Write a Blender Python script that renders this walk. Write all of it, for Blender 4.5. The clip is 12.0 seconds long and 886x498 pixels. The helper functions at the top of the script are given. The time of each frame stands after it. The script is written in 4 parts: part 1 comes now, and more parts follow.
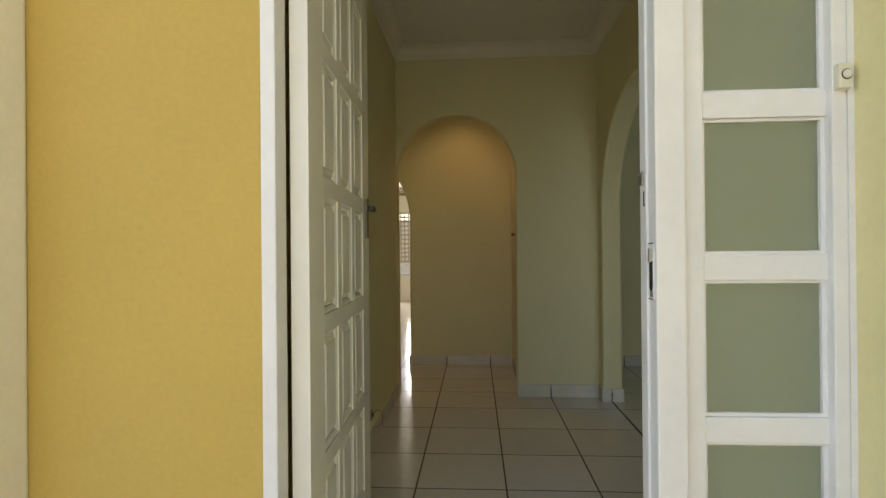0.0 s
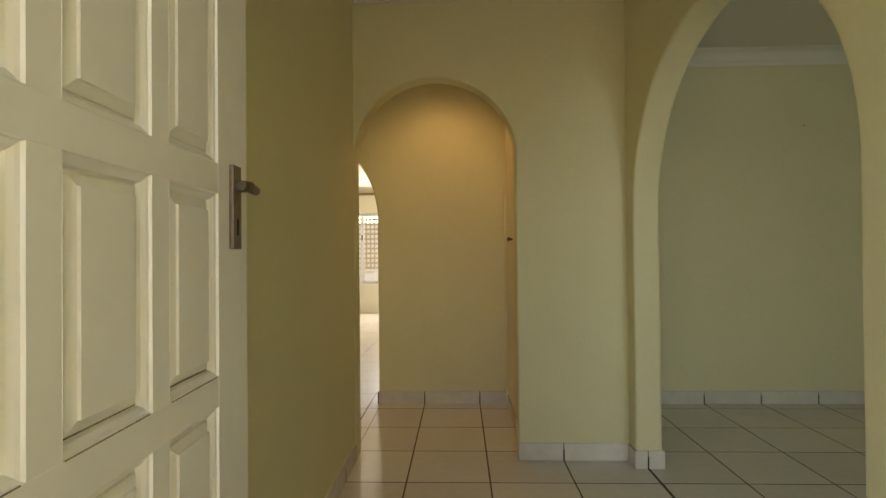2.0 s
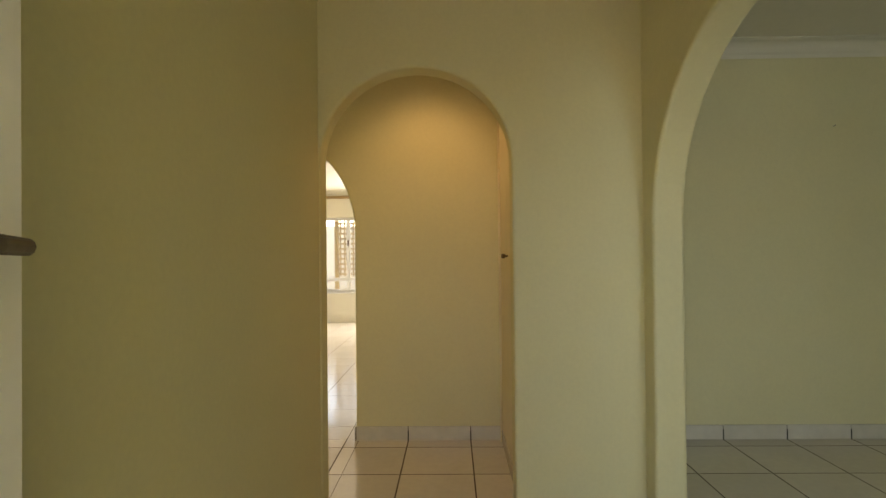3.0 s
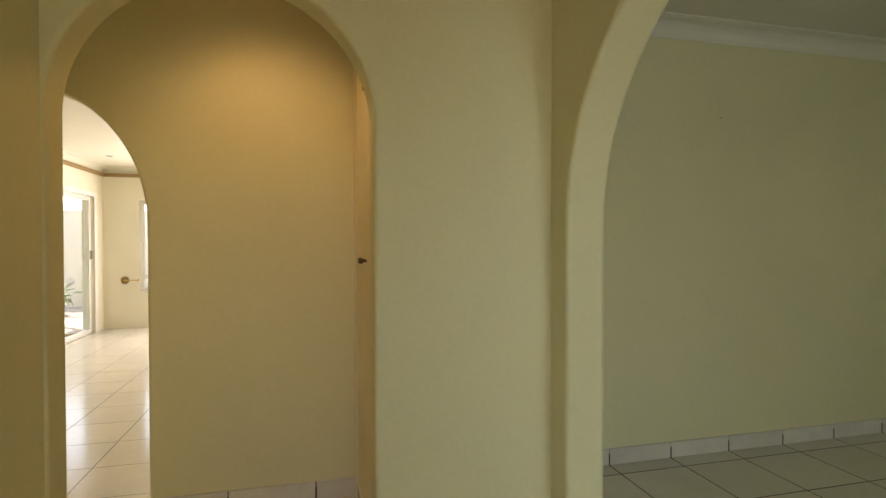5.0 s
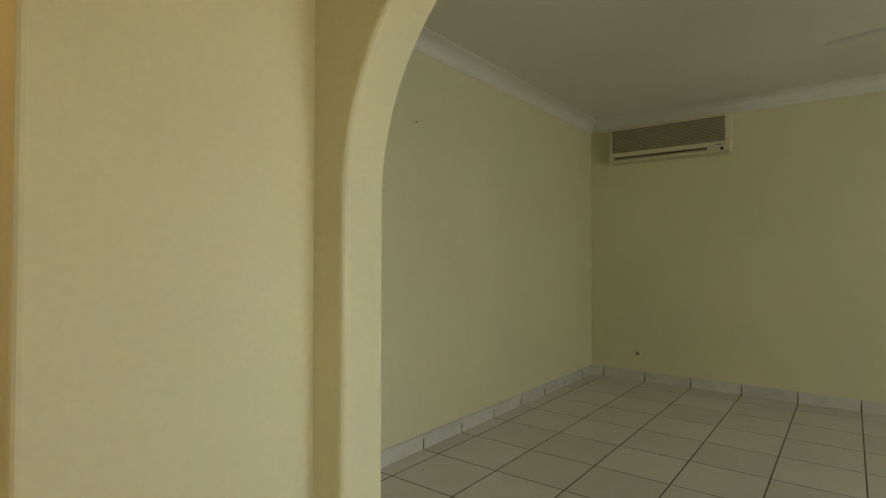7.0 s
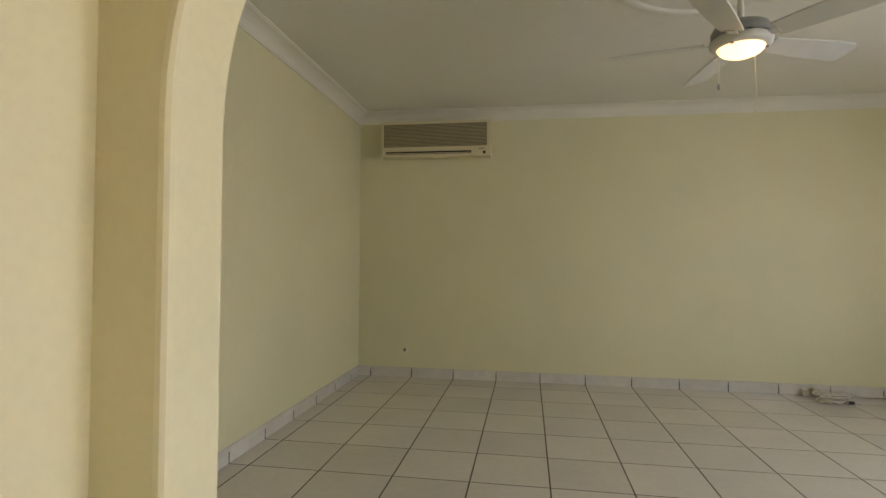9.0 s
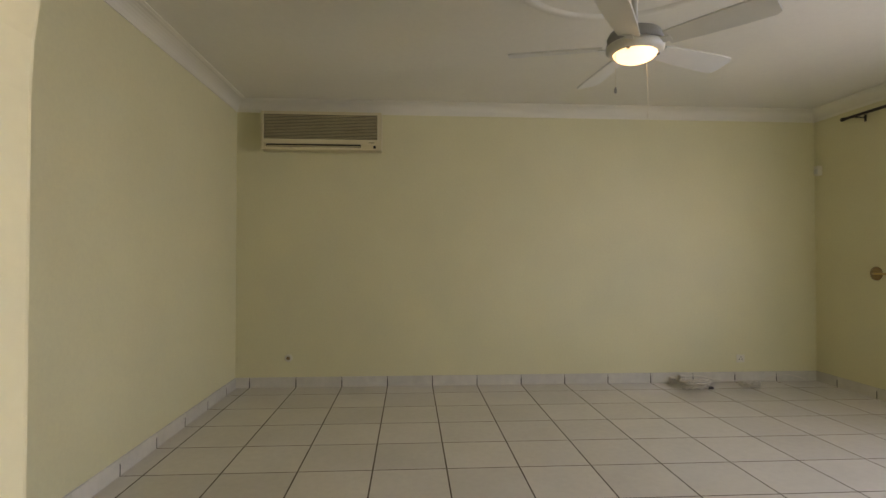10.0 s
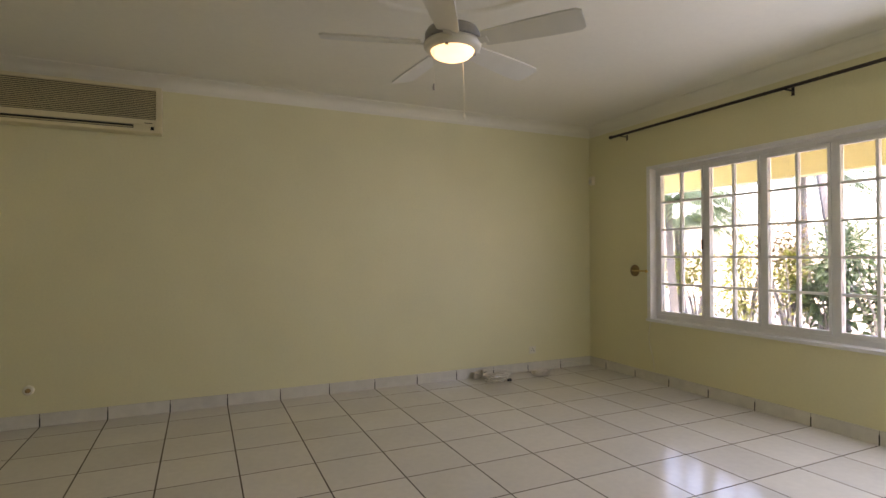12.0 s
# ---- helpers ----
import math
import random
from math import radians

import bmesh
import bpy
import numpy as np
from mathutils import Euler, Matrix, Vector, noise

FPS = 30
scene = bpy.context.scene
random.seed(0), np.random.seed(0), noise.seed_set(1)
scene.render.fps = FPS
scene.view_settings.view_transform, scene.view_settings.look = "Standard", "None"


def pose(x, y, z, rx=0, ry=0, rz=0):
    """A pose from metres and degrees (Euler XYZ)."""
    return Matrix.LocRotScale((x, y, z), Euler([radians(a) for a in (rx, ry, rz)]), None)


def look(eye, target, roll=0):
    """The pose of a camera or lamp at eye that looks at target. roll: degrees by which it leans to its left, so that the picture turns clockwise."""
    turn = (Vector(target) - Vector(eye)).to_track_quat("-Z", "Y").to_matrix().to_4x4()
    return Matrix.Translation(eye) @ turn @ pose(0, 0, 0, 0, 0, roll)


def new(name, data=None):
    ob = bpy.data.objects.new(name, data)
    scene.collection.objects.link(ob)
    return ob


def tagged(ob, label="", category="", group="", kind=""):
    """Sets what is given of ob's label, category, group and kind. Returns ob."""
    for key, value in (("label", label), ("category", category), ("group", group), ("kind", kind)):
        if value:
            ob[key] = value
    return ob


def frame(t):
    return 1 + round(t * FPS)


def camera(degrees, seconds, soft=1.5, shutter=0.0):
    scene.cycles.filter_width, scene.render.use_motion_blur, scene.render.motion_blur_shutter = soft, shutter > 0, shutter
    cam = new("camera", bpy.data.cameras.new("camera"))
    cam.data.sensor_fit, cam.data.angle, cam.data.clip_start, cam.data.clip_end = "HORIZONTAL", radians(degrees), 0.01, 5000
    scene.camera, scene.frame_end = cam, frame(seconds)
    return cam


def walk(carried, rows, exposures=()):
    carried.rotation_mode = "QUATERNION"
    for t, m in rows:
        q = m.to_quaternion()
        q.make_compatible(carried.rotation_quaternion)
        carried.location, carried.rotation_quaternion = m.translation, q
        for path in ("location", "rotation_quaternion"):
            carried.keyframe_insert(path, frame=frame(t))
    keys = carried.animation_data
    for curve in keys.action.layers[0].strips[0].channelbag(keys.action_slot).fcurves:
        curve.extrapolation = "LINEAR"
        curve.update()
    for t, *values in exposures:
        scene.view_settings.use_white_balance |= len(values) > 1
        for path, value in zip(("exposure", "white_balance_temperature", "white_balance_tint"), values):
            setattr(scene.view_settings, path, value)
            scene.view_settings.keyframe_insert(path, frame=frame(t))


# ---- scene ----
cam = camera(80.1, 12.0)
PATH = [
    (0, (-0.126, -4.724, 1.049), (-0.25, -2.728, 1.056), -0.5),
    (0.5, (-0.15, -4.443, 1.052), (-0.265, -2.446, 1.063), -0.5),
    (1, (-0.169, -4.176, 1.071), (-0.261, -2.179, 1.084), -0.6),
    (1.5, (-0.15, -3.932, 1.073), (-0.227, -1.934, 1.094), -0.7),
    (2, (-0.135, -3.718, 1.086), (-0.199, -1.719, 1.106), -0.5),
    (2.5, (-0.117, -3.491, 1.139), (-0.173, -1.492, 1.163), -0.5),
    (4.5, (-0.059, -2.675, 1.267), (0.213, -0.693, 1.244), -0.4),
    (5, (-0.026, -2.504, 1.257), (0.466, -0.566, 1.228), -0.1),
    (5.5, (-0.005, -2.331, 1.216), (0.708, -0.462, 1.211), -0.4),
    (6, (-0.041, -2.194, 1.178), (0.932, -0.447, 1.207), -0.4),
    (6.5, (-0.086, -2.073, 1.17), (1.247, -0.582, 1.205), -0.2),
    (8.5, (0.063, -1.569, 1.125), (1.976, -0.988, 1.162), 0.7),
    (9, (0.131, -1.484, 1.123), (2.106, -1.166, 1.161), 0.5),
    (9.5, (0.239, -1.44, 1.136), (2.237, -1.357, 1.169), 0.3),
    (10, (0.324, -1.399, 1.152), (2.32, -1.523, 1.181), 0.1),
    (10.5, (0.383, -1.378, 1.163), (2.353, -1.724, 1.185), -0.0),
    (11, (0.432, -1.372, 1.167), (2.348, -1.948, 1.185), -0.1),
    (11.5, (0.516, -1.397, 1.173), (2.377, -2.128, 1.193), -0.1),
    (12, (0.567, -1.41, 1.18), (2.384, -2.244, 1.201), -0.2),
]
EXPOSURES = [(0, 1.68, 8200, 15), (0.8, 1.88, 8500, 15), (1.5, 2.22, 8900, 17), (2.5, 2.6, 9000, 17), (4.5, 2.7, 8700, 17), (6.5, 2.9, 8500, 18), (8.5, 3.57, 7900, 31), (12, 3.38, 7850, 40)]
walk(cam, [(t, look(eye, target, roll)) for t, eye, target, roll in PATH], EXPOSURES)

# ---------------------------------------------------------------- light
world = bpy.data.worlds.new("sky")
scene.world = world
world.use_nodes = True
wn = world.node_tree
sky = wn.nodes.new("ShaderNodeTexSky")
sky.sky_type = 'NISHITA'
sky.sun_disc = False
sky.sun_elevation = radians(53)
sky.sun_rotation = radians(-50)
wn.links.new(sky.outputs[0], wn.nodes["Background"].inputs[0])
wn.nodes["Background"].inputs[1].default_value = 0.15

sun_data = bpy.data.lights.new("sun", 'SUN')
sun_data.energy = 2.6
sun_data.angle = radians(0.5)
sun_data.color = (1.0, 0.95, 0.86)
sun = new("sun", sun_data)
SUN_FROM = Vector((-0.45, 0.38, 0.81))
sun.matrix_world = look(SUN_FROM * 20, (0, 0, 0))


spot_data = bpy.data.lights.new("passage_bulb", 'SPOT')
spot_data.energy, spot_data.color, spot_data.spot_size, spot_data.spot_blend = 2.6, (1.0, 0.66, 0.34), radians(136), 1.0
spot_data.shadow_soft_size = 0.09
passage_bulb = new("passage_bulb", spot_data)
passage_bulb.matrix_world = look((-0.25, -0.33, 2.43), (-0.25, -0.31, 0))


def window_light(name, place, target, width, height, watts, colour=(0.95, 0.97, 1.0)):
    """Added area lamp that stands in for the sky's light at a window."""
    data = bpy.data.lights.new(name, 'AREA')
    data.shape, data.size, data.size_y, data.energy, data.color = 'RECTANGLE', width, height, watts, colour
    ob = new(name, data)
    ob.matrix_world = look(place, target)
    return ob


# extra fill lamps, set in the unseen parts of both windows
window_light("living_window_fill", (1.68, -5.16, 1.33), (1.95, 0.0, 0.2), 0.95, 1.20, 3.9, (0.49, 0.71, 1.0))
window_light("far_window_fill", (-0.95, 6.02, 1.20), (-1.3, 0.0, 0.9), 1.2, 1.3, 20, (0.80, 0.87, 1.0))

# ---------------------------------------------------------------- materials


def material(name, colour, rough=0.6, metal=0.0, grain=0.0, grain_size=40.0, stain=0.0, stain_size=1.5, bump=0.0,
             bump_size=120.0, per_object=0.0, emit=None, emit_strength=0.0, coat=0.0, rough_var=0.0):
    m = bpy.data.materials.new(name)
    m.use_nodes = True
    t = m.node_tree
    p = t.nodes["Principled BSDF"]
    p.inputs["Roughness"].default_value = rough
    p.inputs["Metallic"].default_value = metal
    p.inputs["Coat Weight"].default_value = coat
    co = t.nodes.new("ShaderNodeNewGeometry").outputs["Position"]

    def noise_at(scale, detail=4.0):
        n = t.nodes.new("ShaderNodeTexNoise")
        n.inputs["Scale"].default_value = scale
        n.inputs["Detail"].default_value = detail
        t.links.new(co, n.inputs["Vector"])
        return n.outputs["Fac"]

    def spread(fac, amount):
        r = t.nodes.new("ShaderNodeMapRange")
        r.inputs["From Min"].default_value, r.inputs["From Max"].default_value = 0.3, 0.7
        r.inputs["To Min"].default_value, r.inputs["To Max"].default_value = 1 - amount, 1 + amount * 0.5
        t.links.new(fac, r.inputs["Value"])
        return r.outputs[0]

    factor = None
    for amount, fac in ((grain, lambda: noise_at(grain_size)), (stain, lambda: noise_at(stain_size, 5.0)),
                        (per_object, lambda: t.nodes.new("ShaderNodeObjectInfo").outputs["Random"])):
        if amount:
            here = spread(fac(), amount)
            if factor is not None:
                mul = t.nodes.new("ShaderNodeMath")
                mul.operation = 'MULTIPLY'
                t.links.new(factor, mul.inputs[0])
                t.links.new(here, mul.inputs[1])
                here = mul.outputs[0]
            factor = here
    if factor is not None:
        mix = t.nodes.new("ShaderNodeVectorMath")
        mix.operation = 'SCALE'
        mix.inputs[0].default_value = colour
        t.links.new(factor, mix.inputs["Scale"])
        t.links.new(mix.outputs[0], p.inputs["Base Color"])
    else:
        p.inputs["Base Color"].default_value = (*colour, 1)
    if rough_var:
        r = t.nodes.new("ShaderNodeMapRange")
        r.inputs["From Min"].default_value, r.inputs["From Max"].default_value = 0.3, 0.7
        r.inputs["To Min"].default_value, r.inputs["To Max"].default_value = rough - rough_var, rough + rough_var
        t.links.new(noise_at(7.0, 6.0), r.inputs["Value"])
        t.links.new(r.outputs[0], p.inputs["Roughness"])
    if bump:
        b = t.nodes.new("ShaderNodeBump")
        b.inputs["Strength"].default_value = bump
        b.inputs["Distance"].default_value = 0.004
        t.links.new(noise_at(bump_size, 3.0), b.inputs["Height"])
        t.links.new(b.outputs[0], p.inputs["Normal"])
    if emit:
        p.inputs["Emission Color"].default_value = (*emit, 1)
        p.inputs["Emission Strength"].default_value = emit_strength
    return m


def glass_material(name, rough, tint, clear=1.0):
    m = bpy.data.materials.new(name)
    m.use_nodes = True
    p = m.node_tree.nodes["Principled BSDF"]
    p.inputs["Base Color"].default_value = (*tint, 1)
    p.inputs["Transmission Weight"].default_value = clear
    p.inputs["Roughness"].default_value = rough
    p.inputs["IOR"].default_value = 1.45
    return m


WALL = material("wall_paint", (0.73, 0.675, 0.405), 0.55, grain=0.025, grain_size=60, stain=0.05, stain_size=1.1, bump=0.04, bump_size=35)
OCHRE = material("ochre_outside_paint", (0.57, 0.385, 0.09), 0.75, grain=0.04, grain_size=70, stain=0.08, stain_size=1.6, bump=0.10, bump_size=60)
CREAM_OUT = material("cream_outside_paint", (0.84, 0.82, 0.70), 0.7, grain=0.03, grain_size=60, stain=0.06, stain_size=1.3, bump=0.10, bump_size=60)
# paler copy of the ochre; stronger light on the porch wall put into colour
OCHRE_LIT = material("lit_ochre_outside_paint", (0.77, 0.68, 0.36), 0.7, grain=0.03, grain_size=60, stain=0.06, stain_size=1.3, bump=0.10, bump_size=60)
CREAM_WALL = material("cream_wall_paint", (0.77, 0.715, 0.565), 0.55, grain=0.025, grain_size=60, stain=0.05, stain_size=1.1, bump=0.04, bump_size=35)
CEILING = material("ceiling_paint", (0.76, 0.725, 0.60), 0.7, grain=0.02, grain_size=30, stain=0.04, stain_size=0.9, bump=0.06, bump_size=40)
CORNICE = material("cornice_plaster", (0.77, 0.73, 0.59), 0.6, stain=0.04, stain_size=3, bump=0.05)
TILE = material("glazed_floor_tile", (0.70, 0.645, 0.55), 0.15, grain=0.04, grain_size=25, stain=0.05, stain_size=2.5, per_object=0.05, bump=0.03, bump_size=14, rough_var=0.035)
SKIRT = material("white_skirting_tile", (0.70, 0.655, 0.555), 0.22, grain=0.05, grain_size=18, stain=0.08, stain_size=6, per_object=0.05)
JOINT = material("dark_skirting_joint", (0.022, 0.016, 0.011), 0.95)
GROUT = material("dark_grout", (0.092, 0.062, 0.038), 0.9, grain=0.25, grain_size=30, bump=0.3)
WHITE = material("white_gloss_enamel", (0.82, 0.80, 0.72), 0.32, grain=0.02, grain_size=30, stain=0.04, stain_size=4, bump=0.05, bump_size=30)
FRAME_WHITE = material("white_frame_enamel", (0.77, 0.755, 0.72), 0.38, grain=0.02, stain=0.05, stain_size=5, bump=0.06, bump_size=40)
CUPBOARD = material("cream_cupboard_enamel", (0.78, 0.68, 0.46), 0.4, stain=0.05, stain_size=4, bump=0.05)
BRASS_DARK = material("aged_bronze", (0.16, 0.115, 0.065), 0.38, metal=0.85, grain=0.15, grain_size=60)
AGED_BRASS = material("aged_brass", (0.30, 0.20, 0.085), 0.5, metal=0.6, grain=0.15, grain_size=60)
BRASS = material("brass", (0.55, 0.38, 0.14), 0.3, metal=0.9, grain=0.1, grain_size=60)
BEAM = material("pale_yellow_beam_paint", (0.82, 0.74, 0.42), 0.7, grain=0.04, stain=0.08, stain_size=2, bump=0.15)
BRONZE = material("worn_dark_handle_metal", (0.20, 0.165, 0.125), 0.42, metal=0.7, grain=0.2, grain_size=60, stain=0.2, stain_size=20)
STEEL = material("worn_steel", (0.30, 0.28, 0.25), 0.4, metal=0.9, grain=0.2, grain_size=50)
LINE_BROWN = material("brown_panel_line", (0.30, 0.23, 0.13), 0.9, grain=0.4, grain_size=50)
# near-black fill; stands for the shade inside slots and holes
BLACK = material("dark_slot", (0.025, 0.02, 0.014), 0.95)
AC_BODY = material("aged_cream_plastic", (0.70, 0.61, 0.37), 0.45, stain=0.05, stain_size=5)
AC_SLAT = material("tan_grille_plastic", (0.52, 0.44, 0.24), 0.55, stain=0.06, stain_size=6)
AC_BACK = material("grille_shadow_plastic", (0.060, 0.044, 0.020), 0.9)
FAN_WHITE = material("fan_white_enamel", (0.64, 0.62, 0.53), 0.4, stain=0.05, stain_size=7)
FAN_GREY = material("fan_motor_grey", (0.30, 0.29, 0.27), 0.45, stain=0.08, stain_size=9)
BOWL = material("lit_glass_bowl", (0.9, 0.8, 0.6), 0.3, emit=(1.0, 0.70, 0.30), emit_strength=0.25)
ROD = material("dark_rod_metal", (0.045, 0.028, 0.02), 0.45, metal=0.3, grain=0.1)
PLASTIC = material("cream_plastic", (0.74, 0.69, 0.54), 0.4, stain=0.04, stain_size=9)
CABLE = material("grey_white_cable", (0.68, 0.61, 0.50), 0.55, grain=0.1, grain_size=40)
CABLE_DARK = material("dark_plug_rubber", (0.06, 0.05, 0.045), 0.6)
PAVING = material("pale_paving", (0.45, 0.42, 0.37), 0.8, grain=0.1, grain_size=12, stain=0.15, stain_size=0.8, bump=0.3, bump_size=30)
LAWN = material("lawn", (0.10, 0.15, 0.04), 0.9, grain=0.35, grain_size=25, stain=0.3, stain_size=0.7, bump=0.5, bump_size=60)
GARDEN_WALL = material("garden_wall_paint", (0.76, 0.71, 0.60), 0.8, stain=0.12, stain_size=0.9, bump=0.2)
TRELLIS = material("weathered_trellis_timber", (0.50, 0.38, 0.22), 0.7, grain=0.15, grain_size=30)
BARK = material("grey_bark", (0.14, 0.145, 0.15), 0.85, grain=0.3, grain_size=18, stain=0.2, stain_size=3, bump=0.6, bump_size=25)


def leaf_material(name, colour, through_colour):
    """A leaf that lets part of the sun shine through."""
    m = material(name, colour, 0.5, grain=0.2, grain_size=9, stain=0.35, stain_size=2.5)
    t = m.node_tree
    lucent = t.nodes.new("ShaderNodeBsdfTranslucent")
    lucent.inputs["Color"].default_value = (*through_colour, 1)
    mix = t.nodes.new("ShaderNodeMixShader")
    mix.inputs["Fac"].default_value = 0.4
    t.links.new(t.nodes["Principled BSDF"].outputs[0], mix.inputs[1])
    t.links.new(lucent.outputs[0], mix.inputs[2])
    t.links.new(mix.outputs[0], t.nodes["Material Output"].inputs[0])
    return m


LEAF = leaf_material("green_leaf", (0.060, 0.105, 0.068), (0.09, 0.16, 0.06))
LEAF_YELLOW = leaf_material("yellow_green_leaf", (0.15, 0.18, 0.05), (0.25, 0.29, 0.05))
LEAF_RED = leaf_material("russet_leaf", (0.11, 0.09, 0.05), (0.14, 0.12, 0.04))
ROOF = material("grey_roof_sheet", (0.25, 0.24, 0.23), 0.6, stain=0.1)
BROWN_TRIM = material("brown_timber_moulding", (0.30, 0.19, 0.075), 0.5, grain=0.15, grain_size=30)
GLASS = glass_material("clear_glass", 0.0, (0.97, 0.98, 0.97))
OBSCURE = glass_material("obscure_glass", 0.28, (0.70, 0.77, 0.62), 0.82)

# ---------------------------------------------------------------- mesh helpers


def part(name, bm, mat, parent=None, label="", smooth=False):
    me = bpy.data.meshes.new(name)
    bmesh.ops.recalc_face_normals(bm, faces=bm.faces)
    bm.to_mesh(me)
    bm.free()
    me.materials.append(mat)
    if smooth:
        for f in me.polygons:
            f.use_smooth = True
    ob = new(name, me)
    if parent:
        ob.parent = parent
    if label:
        ob["label"] = label
    return ob


def empty(name, place=(0, 0, 0), rz=0.0):
    ob = new(name)
    ob.empty_display_size = 0.1
    ob.matrix_world = pose(*place, 0, 0, rz)
    return ob


def add_box(bm, x0, x1, y0, y1, z0, z1, bevel=0.0):
    verts = [bm.verts.new((x, y, z)) for x in (x0, x1) for y in (y0, y1) for z in (z0, z1)]
    faces = [bm.faces.new([verts[i] for i in q]) for q in
             ((0, 1, 3, 2), (4, 6, 7, 5), (0, 4, 5, 1), (2, 3, 7, 6), (0, 2, 6, 4), (1, 5, 7, 3))]
    if bevel:
        edges = list({e for f in faces for e in f.edges})
        bmesh.ops.bevel(bm, geom=edges, offset=bevel, segments=2, affect='EDGES', profile=0.6)
    return bm


def box(x0, x1, y0, y1, z0, z1, bevel=0.0):
    return add_box(bmesh.new(), x0, x1, y0, y1, z0, z1, bevel)


def add_lathe(bm, profile, centre=(0, 0, 0), n=28, matrix=None):
    """Turns (radius, height) points round z."""
    rings = []
    for r, z in profile:
        rings.append([bm.verts.new((r * math.cos(2 * math.pi * i / n), r * math.sin(2 * math.pi * i / n), z)) for i in range(n)])
    for a, b in zip(rings, rings[1:]):
        for i in range(n):
            bm.faces.new((a[i], a[(i + 1) % n], b[(i + 1) % n], b[i]))
    bm.faces.new(rings[0][::-1])
    bm.faces.new(rings[-1])
    m = Matrix.Translation(centre) @ (matrix or Matrix())
    bmesh.ops.transform(bm, matrix=m, verts=[v for ring in rings for v in ring])
    return bm


def lathe(profile, centre=(0, 0, 0), n=28, matrix=None):
    return add_lathe(bmesh.new(), profile, centre, n, matrix)


def add_tube(bm, path, radius, n=8):
    rings = []
    for i, p in enumerate(path):
        p = Vector(p)
        d = (Vector(path[min(i + 1, len(path) - 1)]) - Vector(path[max(i - 1, 0)])).normalized()
        q = d.to_track_quat('Z', 'Y')
        r = radius[i] if isinstance(radius, (list, tuple)) else radius
        rings.append([bm.verts.new(p + q @ Vector((r * math.cos(2 * math.pi * k / n), r * math.sin(2 * math.pi * k / n), 0))) for k in range(n)])
    for a, b in zip(rings, rings[1:]):
        for k in range(n):
            bm.faces.new((a[k], a[(k + 1) % n], b[(k + 1) % n], b[k]))
    bm.faces.new(rings[0][::-1])
    bm.faces.new(rings[-1])
    return bm


def tube(path, radius, n=8):
    return add_tube(bmesh.new(), path, radius, n)


def soften(ob, width=0.012, segments=3):
    mod = ob.modifiers.new("rounded", 'BEVEL')
    mod.width, mod.segments, mod.limit_method, mod.angle_limit = width, segments, 'ANGLE', radians(35)
    return ob


def arch_wall(name, along, s0, s1, t0, t1, z0, z1, a0, a1, spring, top, label, mat=None):
    """A wall from s0 to s1 along x or y, t0 to t1 thick, with an arched opening a0 to a1."""
    mid, half, rise, n = (a0 + a1) / 2, (a1 - a0) / 2, top - spring, 40
    lower = [(s0, z0), (a0, z0)]
    for i in range(n + 1):
        u = math.pi * (1 - i / n)
        lower.append((mid + half * math.cos(u), spring + rise * math.sin(u)))
    lower += [(a1, z0), (s1, z0)]
    bm = bmesh.new()
    cols = []
    for t in (t0, t1):
        place = (lambda s, z, t=t: (s, t, z)) if along == 'x' else (lambda s, z, t=t: (t, s, z))
        cols.append(([bm.verts.new(place(*p)) for p in lower],
                     [bm.verts.new(place(s, z1)) for s in [p[0] for p in lower if True]]))
    (la, ua), (lb, ub) = cols
    m = len(lower)
    for low, up in cols:
        bm.faces.new(low + [up[m - 1], up[0]])
    for i in range(m - 1):
        bm.faces.new((la[i], la[i + 1], lb[i + 1], lb[i]))
    bm.faces.new((ua[0], ub[0], ub[-1], ua[-1]))
    bm.faces.new((la[0], lb[0], ub[0], ua[0]))
    bm.faces.new((la[-1], ua[-1], ub[-1], lb[-1]))
    loose = [v for v in bm.verts if not v.link_faces]
    bmesh.ops.delete(bm, geom=loose, context='VERTS')
    ob = part(name, bm, mat or WALL)
    soften(ob, 0.014)
    return tagged(ob, label, "wall", kind="structure")


def wall(name, x0, x1, y0, y1, z0=-0.01, z1=2.56, mat=None, label="smooth pale yellow painted plaster wall"):
    return tagged(part(name, box(x0, x1, y0, y1, z0, z1), mat or WALL), label, "wall", kind="structure")


# ---------------------------------------------------------------- the large structure
H = 2.52          # ceiling height
XW, XE, YN, YS = 0.875, 5.05, 0.125, -5.20   # living room
WIN_X0, WIN_X1, WIN_Z0, WIN_Z1 = 1.15, 4.22, 0.575, 1.975

arch_wall("wall_hall_end", 'x', -2.42, 0.79, -0.92, -0.80, -0.01, 2.56, -0.692, 0.164, 1.61, 2.03,
          "pale yellow plaster wall with a round-arched opening")
arch_wall("wall_hall_side", 'y', -3.58, YN + 0.05, 0.742, XW, -0.01, 2.56, -2.530, -1.026, 1.31, 2.005,
          "pale yellow plaster wall with a tall arched opening")
arch_wall("wall_north", 'x', -2.44, XE + 0.14, YN, YN + 0.12, -0.01, 2.56, -1.640, -0.735, 1.335, 1.925,
          "pale yellow plaster wall with an arched opening into a bright room")
wall("wall_east", XE, XE + 0.15, -5.40, YN + 0.03)
wall("wall_hall_left", -0.82, -0.70, -3.45, -0.90)
wall("wall_passage_end", -2.52, -2.40, -0.92, YN + 0.12)
wall("wall_porch_side", 0.625, XW, -5.40, -3.56, -0.15, 2.56, OCHRE_LIT, "ochre porch wall coloured pale yellow for the strong light on it")
wall("wall_porch_side_inner", XW, XW + 0.004, -5.20, -3.56)
